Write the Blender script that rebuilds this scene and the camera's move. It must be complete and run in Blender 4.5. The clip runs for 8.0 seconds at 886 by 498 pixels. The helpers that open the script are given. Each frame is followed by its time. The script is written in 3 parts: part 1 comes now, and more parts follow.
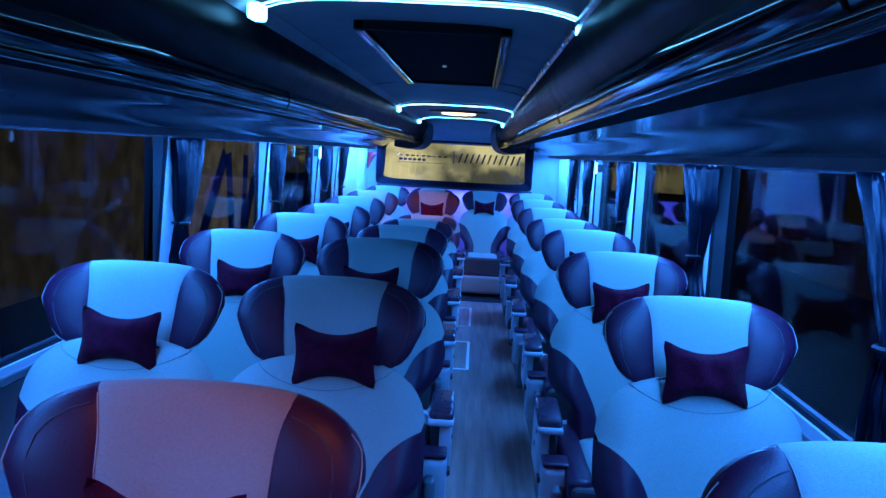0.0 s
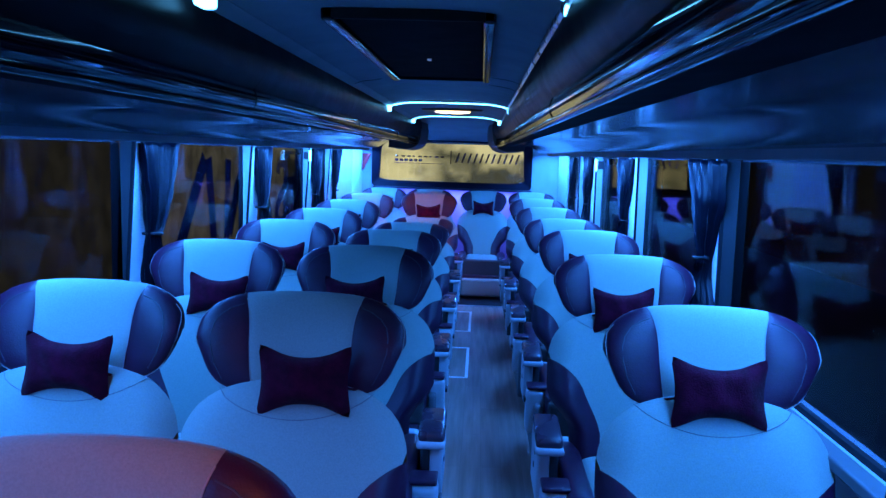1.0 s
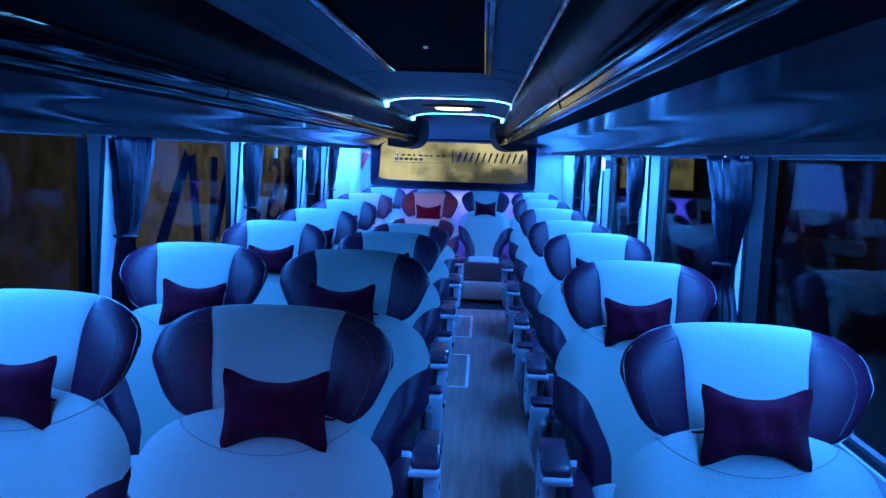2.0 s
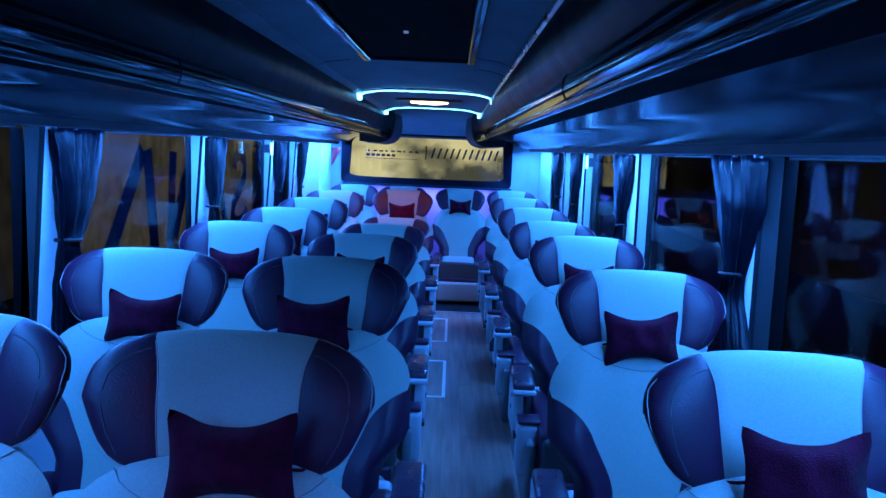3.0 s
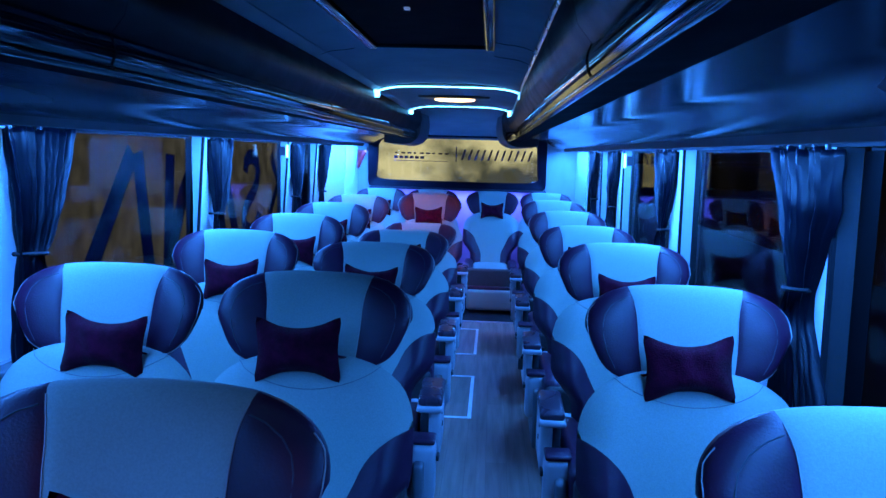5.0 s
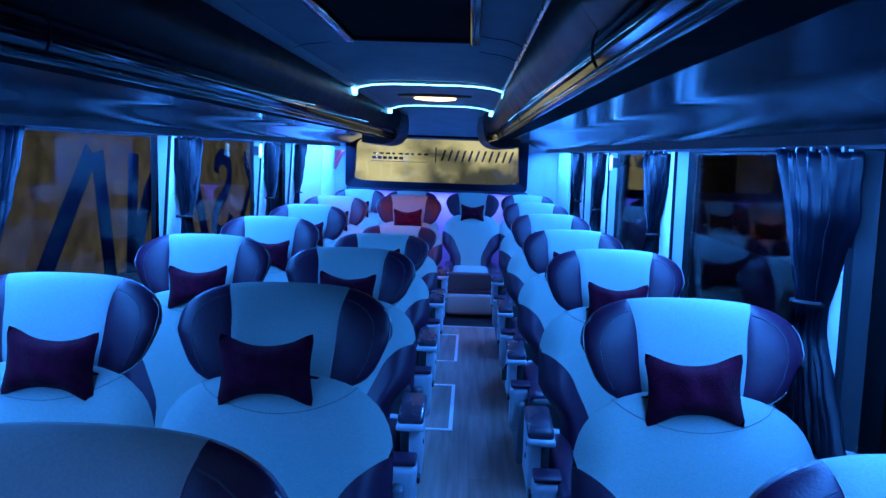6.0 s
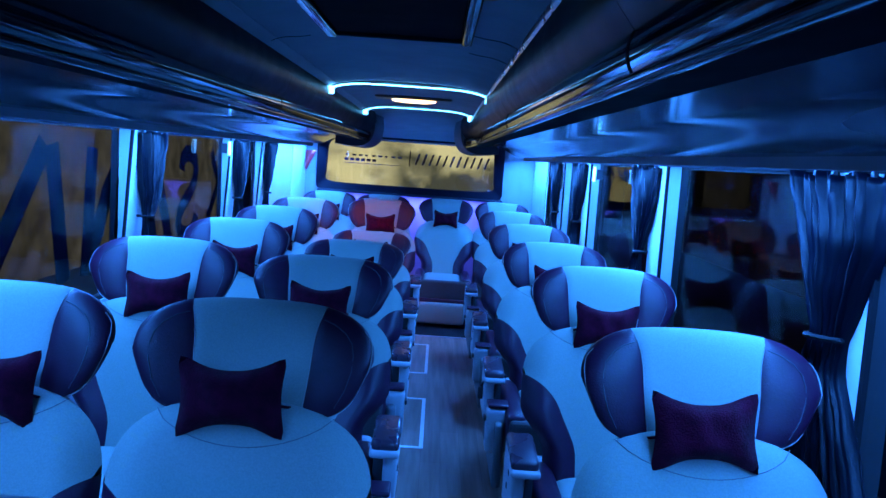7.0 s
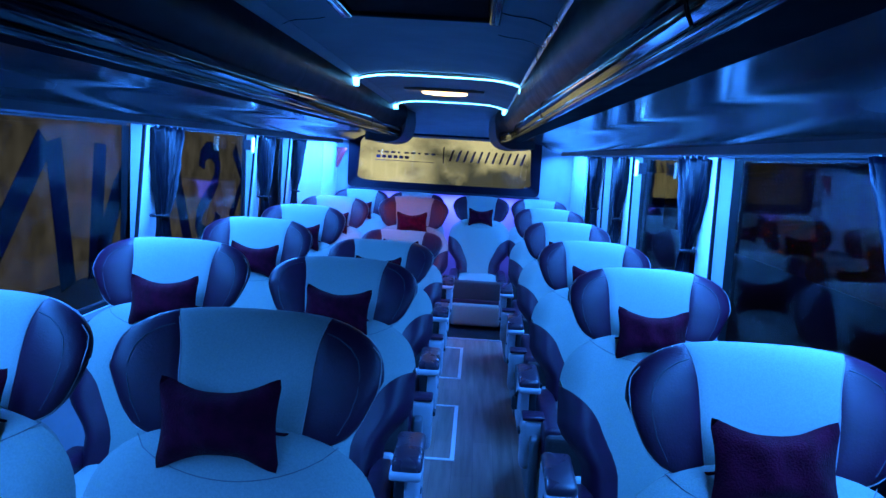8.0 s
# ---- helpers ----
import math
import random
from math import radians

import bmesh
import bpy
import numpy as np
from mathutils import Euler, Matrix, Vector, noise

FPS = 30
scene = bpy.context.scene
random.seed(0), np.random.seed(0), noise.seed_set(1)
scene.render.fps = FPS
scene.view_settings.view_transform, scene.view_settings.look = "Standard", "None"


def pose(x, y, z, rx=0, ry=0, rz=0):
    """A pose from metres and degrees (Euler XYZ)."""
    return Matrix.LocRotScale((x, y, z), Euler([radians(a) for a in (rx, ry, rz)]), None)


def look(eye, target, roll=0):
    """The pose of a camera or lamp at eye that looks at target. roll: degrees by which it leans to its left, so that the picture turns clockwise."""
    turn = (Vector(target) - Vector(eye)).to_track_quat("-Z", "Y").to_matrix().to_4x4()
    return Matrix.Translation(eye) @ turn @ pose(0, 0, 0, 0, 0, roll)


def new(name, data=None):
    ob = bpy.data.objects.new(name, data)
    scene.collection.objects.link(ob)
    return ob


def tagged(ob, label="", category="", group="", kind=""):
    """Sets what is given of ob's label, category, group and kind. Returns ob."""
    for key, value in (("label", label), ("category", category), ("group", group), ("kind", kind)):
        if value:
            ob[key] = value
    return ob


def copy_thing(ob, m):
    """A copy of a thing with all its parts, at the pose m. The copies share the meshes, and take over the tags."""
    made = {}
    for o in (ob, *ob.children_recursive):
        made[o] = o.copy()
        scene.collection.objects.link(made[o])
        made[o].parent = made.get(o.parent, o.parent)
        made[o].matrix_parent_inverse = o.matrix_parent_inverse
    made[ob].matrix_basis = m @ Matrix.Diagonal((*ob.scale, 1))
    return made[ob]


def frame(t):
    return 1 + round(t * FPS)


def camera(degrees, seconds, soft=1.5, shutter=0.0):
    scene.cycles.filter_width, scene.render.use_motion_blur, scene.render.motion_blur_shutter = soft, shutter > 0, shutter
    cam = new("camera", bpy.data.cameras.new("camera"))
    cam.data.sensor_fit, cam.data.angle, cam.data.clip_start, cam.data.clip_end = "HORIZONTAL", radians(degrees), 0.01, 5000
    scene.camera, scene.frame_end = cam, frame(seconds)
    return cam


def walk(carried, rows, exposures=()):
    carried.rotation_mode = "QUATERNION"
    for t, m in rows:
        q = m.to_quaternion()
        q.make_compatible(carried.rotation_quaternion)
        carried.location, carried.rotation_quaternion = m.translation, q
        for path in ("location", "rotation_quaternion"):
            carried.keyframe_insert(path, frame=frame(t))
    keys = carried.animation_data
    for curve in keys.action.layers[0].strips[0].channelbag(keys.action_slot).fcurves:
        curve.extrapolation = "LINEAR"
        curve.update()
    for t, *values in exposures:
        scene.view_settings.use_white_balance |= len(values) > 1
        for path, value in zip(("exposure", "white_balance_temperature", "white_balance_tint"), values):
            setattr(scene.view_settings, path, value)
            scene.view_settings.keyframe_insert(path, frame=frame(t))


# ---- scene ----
cam = camera(58.0, 8.0, soft=1.5)
PATH = [
    (0, (0.2, 0.588, 1.525), (0.122, 2.573, 1.288), 3.1),
    (0.5, (0.209, 0.677, 1.523), (0.17, 2.661, 1.279), 2.5),
    (1, (0.25, 0.819, 1.525), (0.162, 2.803, 1.288), 1.8),
    (1.2, (0.267, 0.893, 1.523), (0.162, 2.876, 1.288), 1.8),
    (2.3, (0.246, 1.17, 1.51), (0.16, 3.154, 1.273), 2.0),
    (2.5, (0.231, 1.238, 1.511), (0.166, 3.223, 1.275), 1.7),
    (3, (0.203, 1.374, 1.513), (0.185, 3.359, 1.269), 2.4),
    (3.5, (0.205, 1.473, 1.499), (0.216, 3.453, 1.222), 2.7),
    (4, (0.245, 1.58, 1.496), (0.203, 3.56, 1.216), 1.7),
    (4.5, (0.282, 1.688, 1.503), (0.193, 3.669, 1.241), 1.8),
    (4.7, (0.285, 1.722, 1.5), (0.174, 3.703, 1.252), 1.9),
    (5.8, (0.273, 1.897, 1.491), (0.167, 3.881, 1.258), 1.0),
    (6, (0.261, 1.95, 1.495), (0.198, 3.935, 1.259), 1.9),
    (6.5, (0.219, 2.065, 1.502), (0.209, 4.052, 1.272), 3.2),
    (7, (0.198, 2.141, 1.505), (0.22, 4.128, 1.281), 4.0),
    (7.5, (0.207, 2.233, 1.491), (0.194, 4.22, 1.264), 3.5),
    (8, (0.237, 2.388, 1.487), (0.162, 4.372, 1.253), 3.4),
]
walk(cam, [(t, look(eye, target, roll)) for t, eye, target, roll in PATH])

# ---- world, lights ----
LED = (0.027, 0.212, 1.0)
WARM = (1.0, 0.17, 0.03)
world = bpy.data.worlds.new("night")
scene.world = world
world.use_nodes = True
world.node_tree.nodes["Background"].inputs[0].default_value = (0.02, 0.03, 0.06, 1)
world.node_tree.nodes["Background"].inputs[1].default_value = 0.03
scene.view_settings.exposure = 0.0


def lamp(name, kind, m, power, color, **values):
    data = bpy.data.lights.new(name, kind)
    data.energy, data.color = power, color
    if "shape" in values:
        data.shape = values["shape"]
    if "size" in values:
        data.size = values["size"]
    if "size_y" in values:
        data.size_y = values["size_y"]
    if "spread" in values:
        data.spread = radians(values["spread"])
    ob = new(name, data)
    ob.matrix_world = m
    return ob


# LED lines hidden in the ledge over both rows of windows
for side in (-1, 1):
    for y, long, power in ((2.25, 5.1, 190), (7.45, 5.3, 240)):
        lamp("window_led", "AREA", pose(side * 0.970, y, 1.546) @ pose(0, 0, 0, 0, side * -14, 0) @ pose(0, 0, 0, 0, 0, 90), power, LED, shape="RECTANGLE", size=long, size_y=0.024)
# LED line over the rear window
lamp("rear_led", "AREA", look((-0.08, 10.12, 1.098), (-0.08, 10.16, 0.5)), 40, (0.07, 0.09, 1.0), shape="RECTANGLE", size=1.5, size_y=0.04)
# warm oval ceiling lamps
for eye, target, power, spread in (((-0.05, 1.05, 1.845), (-0.16, 1.66, 1.1), 0.46, 66), ((0, 7.44, 1.835), (-0.34, 8.1, 1.05), 2.6, 74)):
    lamp("ceiling_lamp_light", "AREA", look(eye, target), power, WARM, shape="ELLIPSE", size=0.28, size_y=0.08, spread=spread)


# ---- materials ----
def material(name, color, rough=0.5, metal=0.0, color2=None, scale=8.0, detail=4.0, bump=0.0, bump_scale=200.0, stretch=(1, 1, 1), sheen=0.0, spec=0.5, coat=0.0, vary=0.0):
    m = bpy.data.materials.new(name)
    m.use_nodes = True
    nt = m.node_tree
    b = nt.nodes["Principled BSDF"]
    b.inputs["Roughness"].default_value = rough
    b.inputs["Metallic"].default_value = metal
    b.inputs["Specular IOR Level"].default_value = spec
    b.inputs["Coat Weight"].default_value = coat
    b.inputs["Sheen Weight"].default_value = sheen
    co = nt.nodes.new("ShaderNodeTexCoord")
    mp = nt.nodes.new("ShaderNodeMapping")
    mp.inputs["Scale"].default_value = stretch
    nt.links.new(co.outputs["Object"], mp.inputs[0])
    n1 = nt.nodes.new("ShaderNodeTexNoise")
    n1.inputs["Scale"].default_value, n1.inputs["Detail"].default_value = scale, detail
    nt.links.new(mp.outputs[0], n1.inputs["Vector"])
    mix = nt.nodes.new("ShaderNodeMix")
    mix.data_type = "RGBA"
    c2 = color2 or tuple(c * 0.78 for c in color)
    mix.inputs[6].default_value, mix.inputs[7].default_value = (*color, 1), (*c2, 1)
    ramp = nt.nodes.new("ShaderNodeMapRange")
    ramp.inputs[1].default_value, ramp.inputs[2].default_value = 0.35, 0.68
    nt.links.new(n1.outputs[0], ramp.inputs[0])
    nt.links.new(ramp.outputs[0], mix.inputs[0])
    nt.links.new(mix.outputs[2], b.inputs["Base Color"])
    rr = nt.nodes.new("ShaderNodeMapRange")
    rr.inputs[3].default_value, rr.inputs[4].default_value = max(rough - 0.08, 0.02), min(rough + 0.10, 1)
    nt.links.new(n1.outputs[0], rr.inputs[0])
    nt.links.new(rr.outputs[0], b.inputs["Roughness"])
    if bump:
        n2 = nt.nodes.new("ShaderNodeTexNoise")
        n2.inputs["Scale"].default_value, n2.inputs["Detail"].default_value = bump_scale, 3
        nt.links.new(mp.outputs[0], n2.inputs["Vector"])
        bp = nt.nodes.new("ShaderNodeBump")
        bp.inputs["Strength"].default_value, bp.inputs["Distance"].default_value = bump, 0.004
        nt.links.new(n2.outputs[0], bp.inputs["Height"])
        nt.links.new(bp.outputs[0], b.inputs["Normal"])
    return m


def glow(name, color, strength):
    m = bpy.data.materials.new(name)
    m.use_nodes = True
    b = m.node_tree.nodes["Principled BSDF"]
    b.inputs["Base Color"].default_value = (0.8, 0.8, 0.8, 1)
    b.inputs["Emission Color"].default_value, b.inputs["Emission Strength"].default_value = (*color, 1), strength
    return m


FABRIC = material("beige_seat_fabric", (0.276, 0.312, 0.262), 0.75, color2=(0.241, 0.272, 0.229), scale=260, bump=0.18, bump_scale=420, sheen=0.15)
BACKFABRIC = material("grey_beige_back_fabric", (0.255, 0.291, 0.246), 0.8, color2=(0.219, 0.250, 0.210), scale=240, bump=0.22, bump_scale=340, sheen=0.1)
LEATHER = material("brown_leather", (0.048, 0.0080, 0.026), 0.40, color2=(0.034, 0.0056, 0.018), scale=18, bump=0.22, bump_scale=240, spec=0.32)
ARMPAD = material("brown_arm_pad", (0.060, 0.026, 0.040), 0.27, color2=(0.044, 0.018, 0.028), scale=14, bump=0.2, bump_scale=260)
TAUPE = material("taupe_seat_front", (0.055, 0.042, 0.042), 0.7, color2=(0.04, 0.03, 0.03), scale=120, bump=0.3, bump_scale=300)
SEAM = material("seam_thread", (0.16, 0.15, 0.15), 0.8)
STITCH = material("dark_thread", (0.05, 0.045, 0.06), 0.8)
PIPING = material("pale_piping", (0.36, 0.34, 0.31), 0.6)
VELVET = material("maroon_velvet", (0.070, 0.0012, 0.0115), 0.95, color2=(0.034, 0.0006, 0.0055), spec=0.08, scale=34, bump=0.6, bump_scale=260, sheen=0.04)
SHELL = material("pale_plastic", (0.42, 0.425, 0.44), 0.36, color2=(0.35, 0.355, 0.37), scale=6, bump=0.08, bump_scale=300)
SIDEPL = material("grey_side_plastic", (0.15, 0.153, 0.16), 0.45, color2=(0.11, 0.113, 0.12), scale=6, bump=0.08, bump_scale=300)
DARKPL = material("dark_plastic", (0.03, 0.03, 0.034), 0.45, bump=0.1, bump_scale=250)
CHROME = material("chrome", (0.75, 0.75, 0.78), 0.12, 1.0)
DULLTRIM = material("dull_metal_trim", (0.42, 0.42, 0.44), 0.28, 1.0)
STEEL = material("painted_steel", (0.10, 0.10, 0.11), 0.45, 0.6)
CEIL = material("grey_ceiling_cloth", (0.32, 0.32, 0.345), 0.9, color2=(0.28, 0.28, 0.305), scale=5, bump=0.2, bump_scale=350)
RACKLEATHER = material("dark_rack_leatherette", (0.0065, 0.006, 0.007), 0.36, color2=(0.005, 0.0045, 0.005), scale=9, bump=0.08, bump_scale=300, spec=0.035)
GLOSSBLACK = material("gloss_black_plastic", (0.006, 0.006, 0.008), 0.03, scale=3, spec=0.4, bump=0.015, bump_scale=4.0)
MATTBLACK = material("matt_black_plastic", (0.006, 0.006, 0.007), 0.7, spec=0.015)
UNDER = material("satin_grey_panel", (0.070, 0.073, 0.083), 0.15, color2=(0.064, 0.066, 0.076), scale=1.5, detail=0.0, spec=0.16)
WHITE = material("white_post_paint", (0.86, 0.86, 0.84), 0.40, color2=(0.79, 0.79, 0.77), scale=5)
# two copies of the front cover, one shaded and one lit by colour
COVERSHADED = material("post_cover_in_shade", (0.022, 0.023, 0.025), 0.6, color2=(0.018, 0.019, 0.021), spec=0.15)
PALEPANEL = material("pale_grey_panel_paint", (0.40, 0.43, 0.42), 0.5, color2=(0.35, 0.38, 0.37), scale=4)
COVERLIT = material("post_cover_in_light", (0.34, 0.34, 0.34), 0.55, color2=(0.29, 0.29, 0.29), scale=5)
PANEDARK = material("black_pane_reflection", (0.003, 0.003, 0.0035), 0.5, spec=0.05)
WALLGREY = material("grey_wall_panel", (0.36, 0.37, 0.40), 0.55, color2=(0.30, 0.31, 0.34), scale=5, bump=0.1, bump_scale=200)
LIPGREY = material("satin_grey_lip", (0.34, 0.345, 0.37), 0.6, color2=(0.29, 0.295, 0.32), scale=4, spec=0.2)
LEDGE = material("grey_ledge_plastic", (0.11, 0.112, 0.12), 0.6, scale=5, spec=0.2)
RUBBER = material("black_rubber", (0.010, 0.010, 0.012), 0.7, spec=0.15)
CURTAIN = material("navy_curtain_satin", (0.0013, 0.0021, 0.0056), 0.38, color2=(0.0006, 0.0010, 0.0026), scale=20, bump=0.3, bump_scale=120, stretch=(1, 1, 0.25), spec=0.13)
FLOORMAT = material("wood_vinyl", (0.40, 0.245, 0.19), 0.34, color2=(0.24, 0.135, 0.10), scale=26, detail=8, bump=0.10, bump_scale=90, stretch=(1, 0.06, 1))


def plank_joints(m, wide, long):
    """Vinyl boards printed along the aisle: each board a shade of its own, dark lines between."""
    nt = m.node_tree
    b = nt.nodes["Principled BSDF"]
    old = b.inputs["Base Color"].links[0].from_socket
    co, mp, br, mul = (nt.nodes.new("ShaderNode" + k) for k in ("TexCoord", "Mapping", "TexBrick", "Mix"))
    mp.inputs["Rotation"].default_value = (0, 0, radians(90))
    br.inputs["Color1"].default_value, br.inputs["Color2"].default_value, br.inputs["Mortar"].default_value = (1, 1, 1, 1), (0.80, 0.77, 0.75, 1), (0.68, 0.64, 0.62, 1)
    br.inputs["Scale"].default_value, br.inputs["Mortar Size"].default_value = 1.0, 0.0016
    br.inputs["Brick Width"].default_value, br.inputs["Row Height"].default_value = long, wide
    mul.data_type, mul.blend_type = "RGBA", "MULTIPLY"
    mul.inputs[0].default_value = 1.0
    nt.links.new(co.outputs["Object"], mp.inputs[0])
    nt.links.new(mp.outputs[0], br.inputs["Vector"])
    nt.links.new(old, mul.inputs[6])
    nt.links.new(br.outputs["Color"], mul.inputs[7])
    nt.links.new(mul.outputs[2], b.inputs["Base Color"])


plank_joints(FLOORMAT, 0.10, 0.92)
TRIM = material("aluminium_trim", (0.62, 0.60, 0.62), 0.35, 0.5)
ASPHALT = material("asphalt", (0.05, 0.05, 0.05), 0.9, scale=30)
FILM = material("dark_blue_film", (0.003, 0.003, 0.006), 0.8, spec=0.0)
FILMBLUE = material("violet_blue_film", (0.06, 0.05, 0.30), 0.5)
REDPL = material("red_plastic", (0.45, 0.02, 0.03), 0.4)
LEDTUBE = glow("led_tube", (0.10, 0.48, 1.0), 10.0)
OVAL = glow("warm_lamp_diffuser", (1.0, 0.62, 0.28), 6.0)
DOT = glow("white_indicator", (0.35, 0.55, 1.0), 0.25)


def glass(name, tint, low):
    m = bpy.data.materials.new(name)
    m.use_nodes = True
    nt = m.node_tree
    out = nt.nodes["Material Output"]
    nt.nodes.remove(nt.nodes["Principled BSDF"])
    tr, gl, mx, fr, pw, ma = (nt.nodes.new("ShaderNode" + k) for k in ("BsdfTransparent", "BsdfGlossy", "MixShader", "LayerWeight", "Math", "Math"))
    tr.inputs[0].default_value = (*tint, 1)
    gl.inputs["Roughness"].default_value = 0.015
    fr.inputs[0].default_value = 0.5
    pw.operation, ma.operation = "POWER", "MULTIPLY_ADD"
    pw.inputs[1].default_value = 5.0
    ma.inputs[1].default_value, ma.inputs[2].default_value = 0.42 - low, low
    nt.links.new(fr.outputs["Facing"], pw.inputs[0])
    nt.links.new(pw.outputs[0], ma.inputs[0])
    nt.links.new(ma.outputs[0], mx.inputs[0])
    nt.links.new(tr.outputs[0], mx.inputs[1])
    nt.links.new(gl.outputs[0], mx.inputs[2])
    nt.links.new(mx.outputs[0], out.inputs[0])
    return m


GLASS = glass("tinted_window_glass", (0.72, 0.72, 0.70), 0.016)
DARKGLASS = glass("dark_film_window_glass", (0.42, 0.42, 0.42), 0.010)
REARGLASS = glass("rear_window_glass", (0.9, 0.9, 0.86), 0.04)


def backdrop_material(name, low, high, strength, scale, stretch=(1, 1, 1), split=(0.35, 0.7), pool=None, trees=None):
    m = bpy.data.materials.new(name)
    m.use_nodes = True
    nt = m.node_tree
    b = nt.nodes["Principled BSDF"]
    b.inputs["Base Color"].default_value = (0, 0, 0, 1)
    b.inputs["Specular IOR Level"].default_value = 0
    co, mp, n1, ra, mix = (nt.nodes.new("ShaderNode" + k) for k in ("TexCoord", "Mapping", "TexNoise", "MapRange", "Mix"))
    mix.data_type = "RGBA"
    mp.inputs["Scale"].default_value = stretch
    n1.inputs["Scale"].default_value, n1.inputs["Detail"].default_value = scale, 5
    ra.inputs[1].default_value, ra.inputs[2].default_value = split
    mix.inputs[6].default_value, mix.inputs[7].default_value = (*low, 1), (*high, 1)
    nt.links.new(co.outputs["Object"], mp.inputs[0])
    nt.links.new(mp.outputs[0], n1.inputs["Vector"])
    nt.links.new(n1.outputs[0], ra.inputs[0])
    nt.links.new(ra.outputs[0], mix.inputs[0])
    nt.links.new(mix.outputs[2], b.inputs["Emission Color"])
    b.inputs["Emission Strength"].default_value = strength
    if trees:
        # shrubs darkened into the glow: from x on, up to about height z
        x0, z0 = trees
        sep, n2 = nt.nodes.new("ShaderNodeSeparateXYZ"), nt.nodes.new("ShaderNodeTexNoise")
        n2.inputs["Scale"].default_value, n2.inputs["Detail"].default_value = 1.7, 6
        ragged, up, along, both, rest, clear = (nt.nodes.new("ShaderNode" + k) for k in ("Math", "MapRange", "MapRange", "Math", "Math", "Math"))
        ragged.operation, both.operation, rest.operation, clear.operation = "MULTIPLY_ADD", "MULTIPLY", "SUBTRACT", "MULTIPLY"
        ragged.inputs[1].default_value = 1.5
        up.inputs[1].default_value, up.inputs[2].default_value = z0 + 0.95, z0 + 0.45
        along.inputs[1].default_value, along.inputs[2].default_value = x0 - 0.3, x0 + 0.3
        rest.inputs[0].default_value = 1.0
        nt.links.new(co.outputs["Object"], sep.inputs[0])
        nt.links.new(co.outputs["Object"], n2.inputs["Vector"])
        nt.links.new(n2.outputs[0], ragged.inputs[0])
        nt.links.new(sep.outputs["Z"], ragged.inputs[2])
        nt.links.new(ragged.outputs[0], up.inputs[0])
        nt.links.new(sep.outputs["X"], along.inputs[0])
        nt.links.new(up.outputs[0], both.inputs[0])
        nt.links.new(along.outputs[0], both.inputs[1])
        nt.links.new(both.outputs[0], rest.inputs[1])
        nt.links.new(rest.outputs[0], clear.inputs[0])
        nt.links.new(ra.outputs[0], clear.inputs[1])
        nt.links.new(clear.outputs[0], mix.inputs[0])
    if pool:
        # lamplight put into the glow: weaker before pool[0], full beyond pool[1] along y
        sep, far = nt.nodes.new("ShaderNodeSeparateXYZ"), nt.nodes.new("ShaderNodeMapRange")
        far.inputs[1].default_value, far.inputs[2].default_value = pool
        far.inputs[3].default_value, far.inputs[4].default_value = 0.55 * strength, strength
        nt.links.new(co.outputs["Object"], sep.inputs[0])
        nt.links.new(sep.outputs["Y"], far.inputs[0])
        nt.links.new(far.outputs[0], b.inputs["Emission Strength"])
    return m


# ---- mesh helpers ----
def mesh_of(name, verts, faces, mat, smooth=True):
    me = bpy.data.meshes.new(name)
    me.from_pydata([tuple(v) for v in verts], [], faces)
    bm = bmesh.new()
    bm.from_mesh(me)
    bmesh.ops.recalc_face_normals(bm, faces=bm.faces)
    bm.to_mesh(me)
    bm.free()
    me.materials.append(mat)
    if smooth:
        me.polygons.foreach_set("use_smooth", [True] * len(me.polygons))
        me.set_sharp_from_angle(angle=radians(48))
    return me


def put(name, verts, faces, mat, parent=None, label="", smooth=True):
    ob = new(name, mesh_of(name, verts, faces, mat, smooth))
    if parent:
        ob.parent = parent
    return tagged(ob, label) if label else ob


def part(name, bm, mat, parent=None, label="", smooth=False):
    me = bpy.data.meshes.new(name)
    bm.normal_update()
    bm.to_mesh(me)
    bm.free()
    me.materials.append(mat)
    if smooth:
        me.polygons.foreach_set("use_smooth", [True] * len(me.polygons))
    ob = new(name, me)
    if parent:
        ob.parent = parent
    return tagged(ob, label) if label else ob


def boxes(*specs, bevel=0.0, segments=2):
    """One bmesh of boxes, each (x0, x1, y0, y1, z0, z1)."""
    bm = bmesh.new()
    for x0, x1, y0, y1, z0, z1 in specs:
        m = Matrix.Translation(((x0 + x1) / 2, (y0 + y1) / 2, (z0 + z1) / 2)) @ Matrix.Diagonal((x1 - x0, y1 - y0, z1 - z0, 1))
        bmesh.ops.create_cube(bm, size=1, matrix=m)
    if bevel:
        bmesh.ops.bevel(bm, geom=bm.edges[:], offset=bevel, segments=segments, profile=0.5, affect="EDGES")
    return bm


def tube(points, r, n=8, closed=False):
    pts = [Vector(p) for p in points]
    verts, faces = [], []
    k = len(pts)
    for i, p in enumerate(pts):
        a = pts[i - 1] if (i or closed) else p
        b = pts[(i + 1) % k] if (i < k - 1 or closed) else p
        d = (b - a).normalized()
        side = d.cross(Vector((0, 0, 1)))
        if side.length < 0.05:
            side = d.cross(Vector((0, 1, 0)))
        side.normalize()
        up = side.cross(d)
        for j in range(n):
            t = 2 * math.pi * j / n
            verts.append(p + r * (math.cos(t) * side + math.sin(t) * up))
    for i in range(k if closed else k - 1):
        for j in range(n):
            q = (i + 1) % k
            faces.append((i * n + j, i * n + (j + 1) % n, q * n + (j + 1) % n, q * n + j))
    if not closed:
        faces.append(tuple(range(n))[::-1])
        faces.append(tuple((k - 1) * n + j for j in range(n)))
    return verts, faces


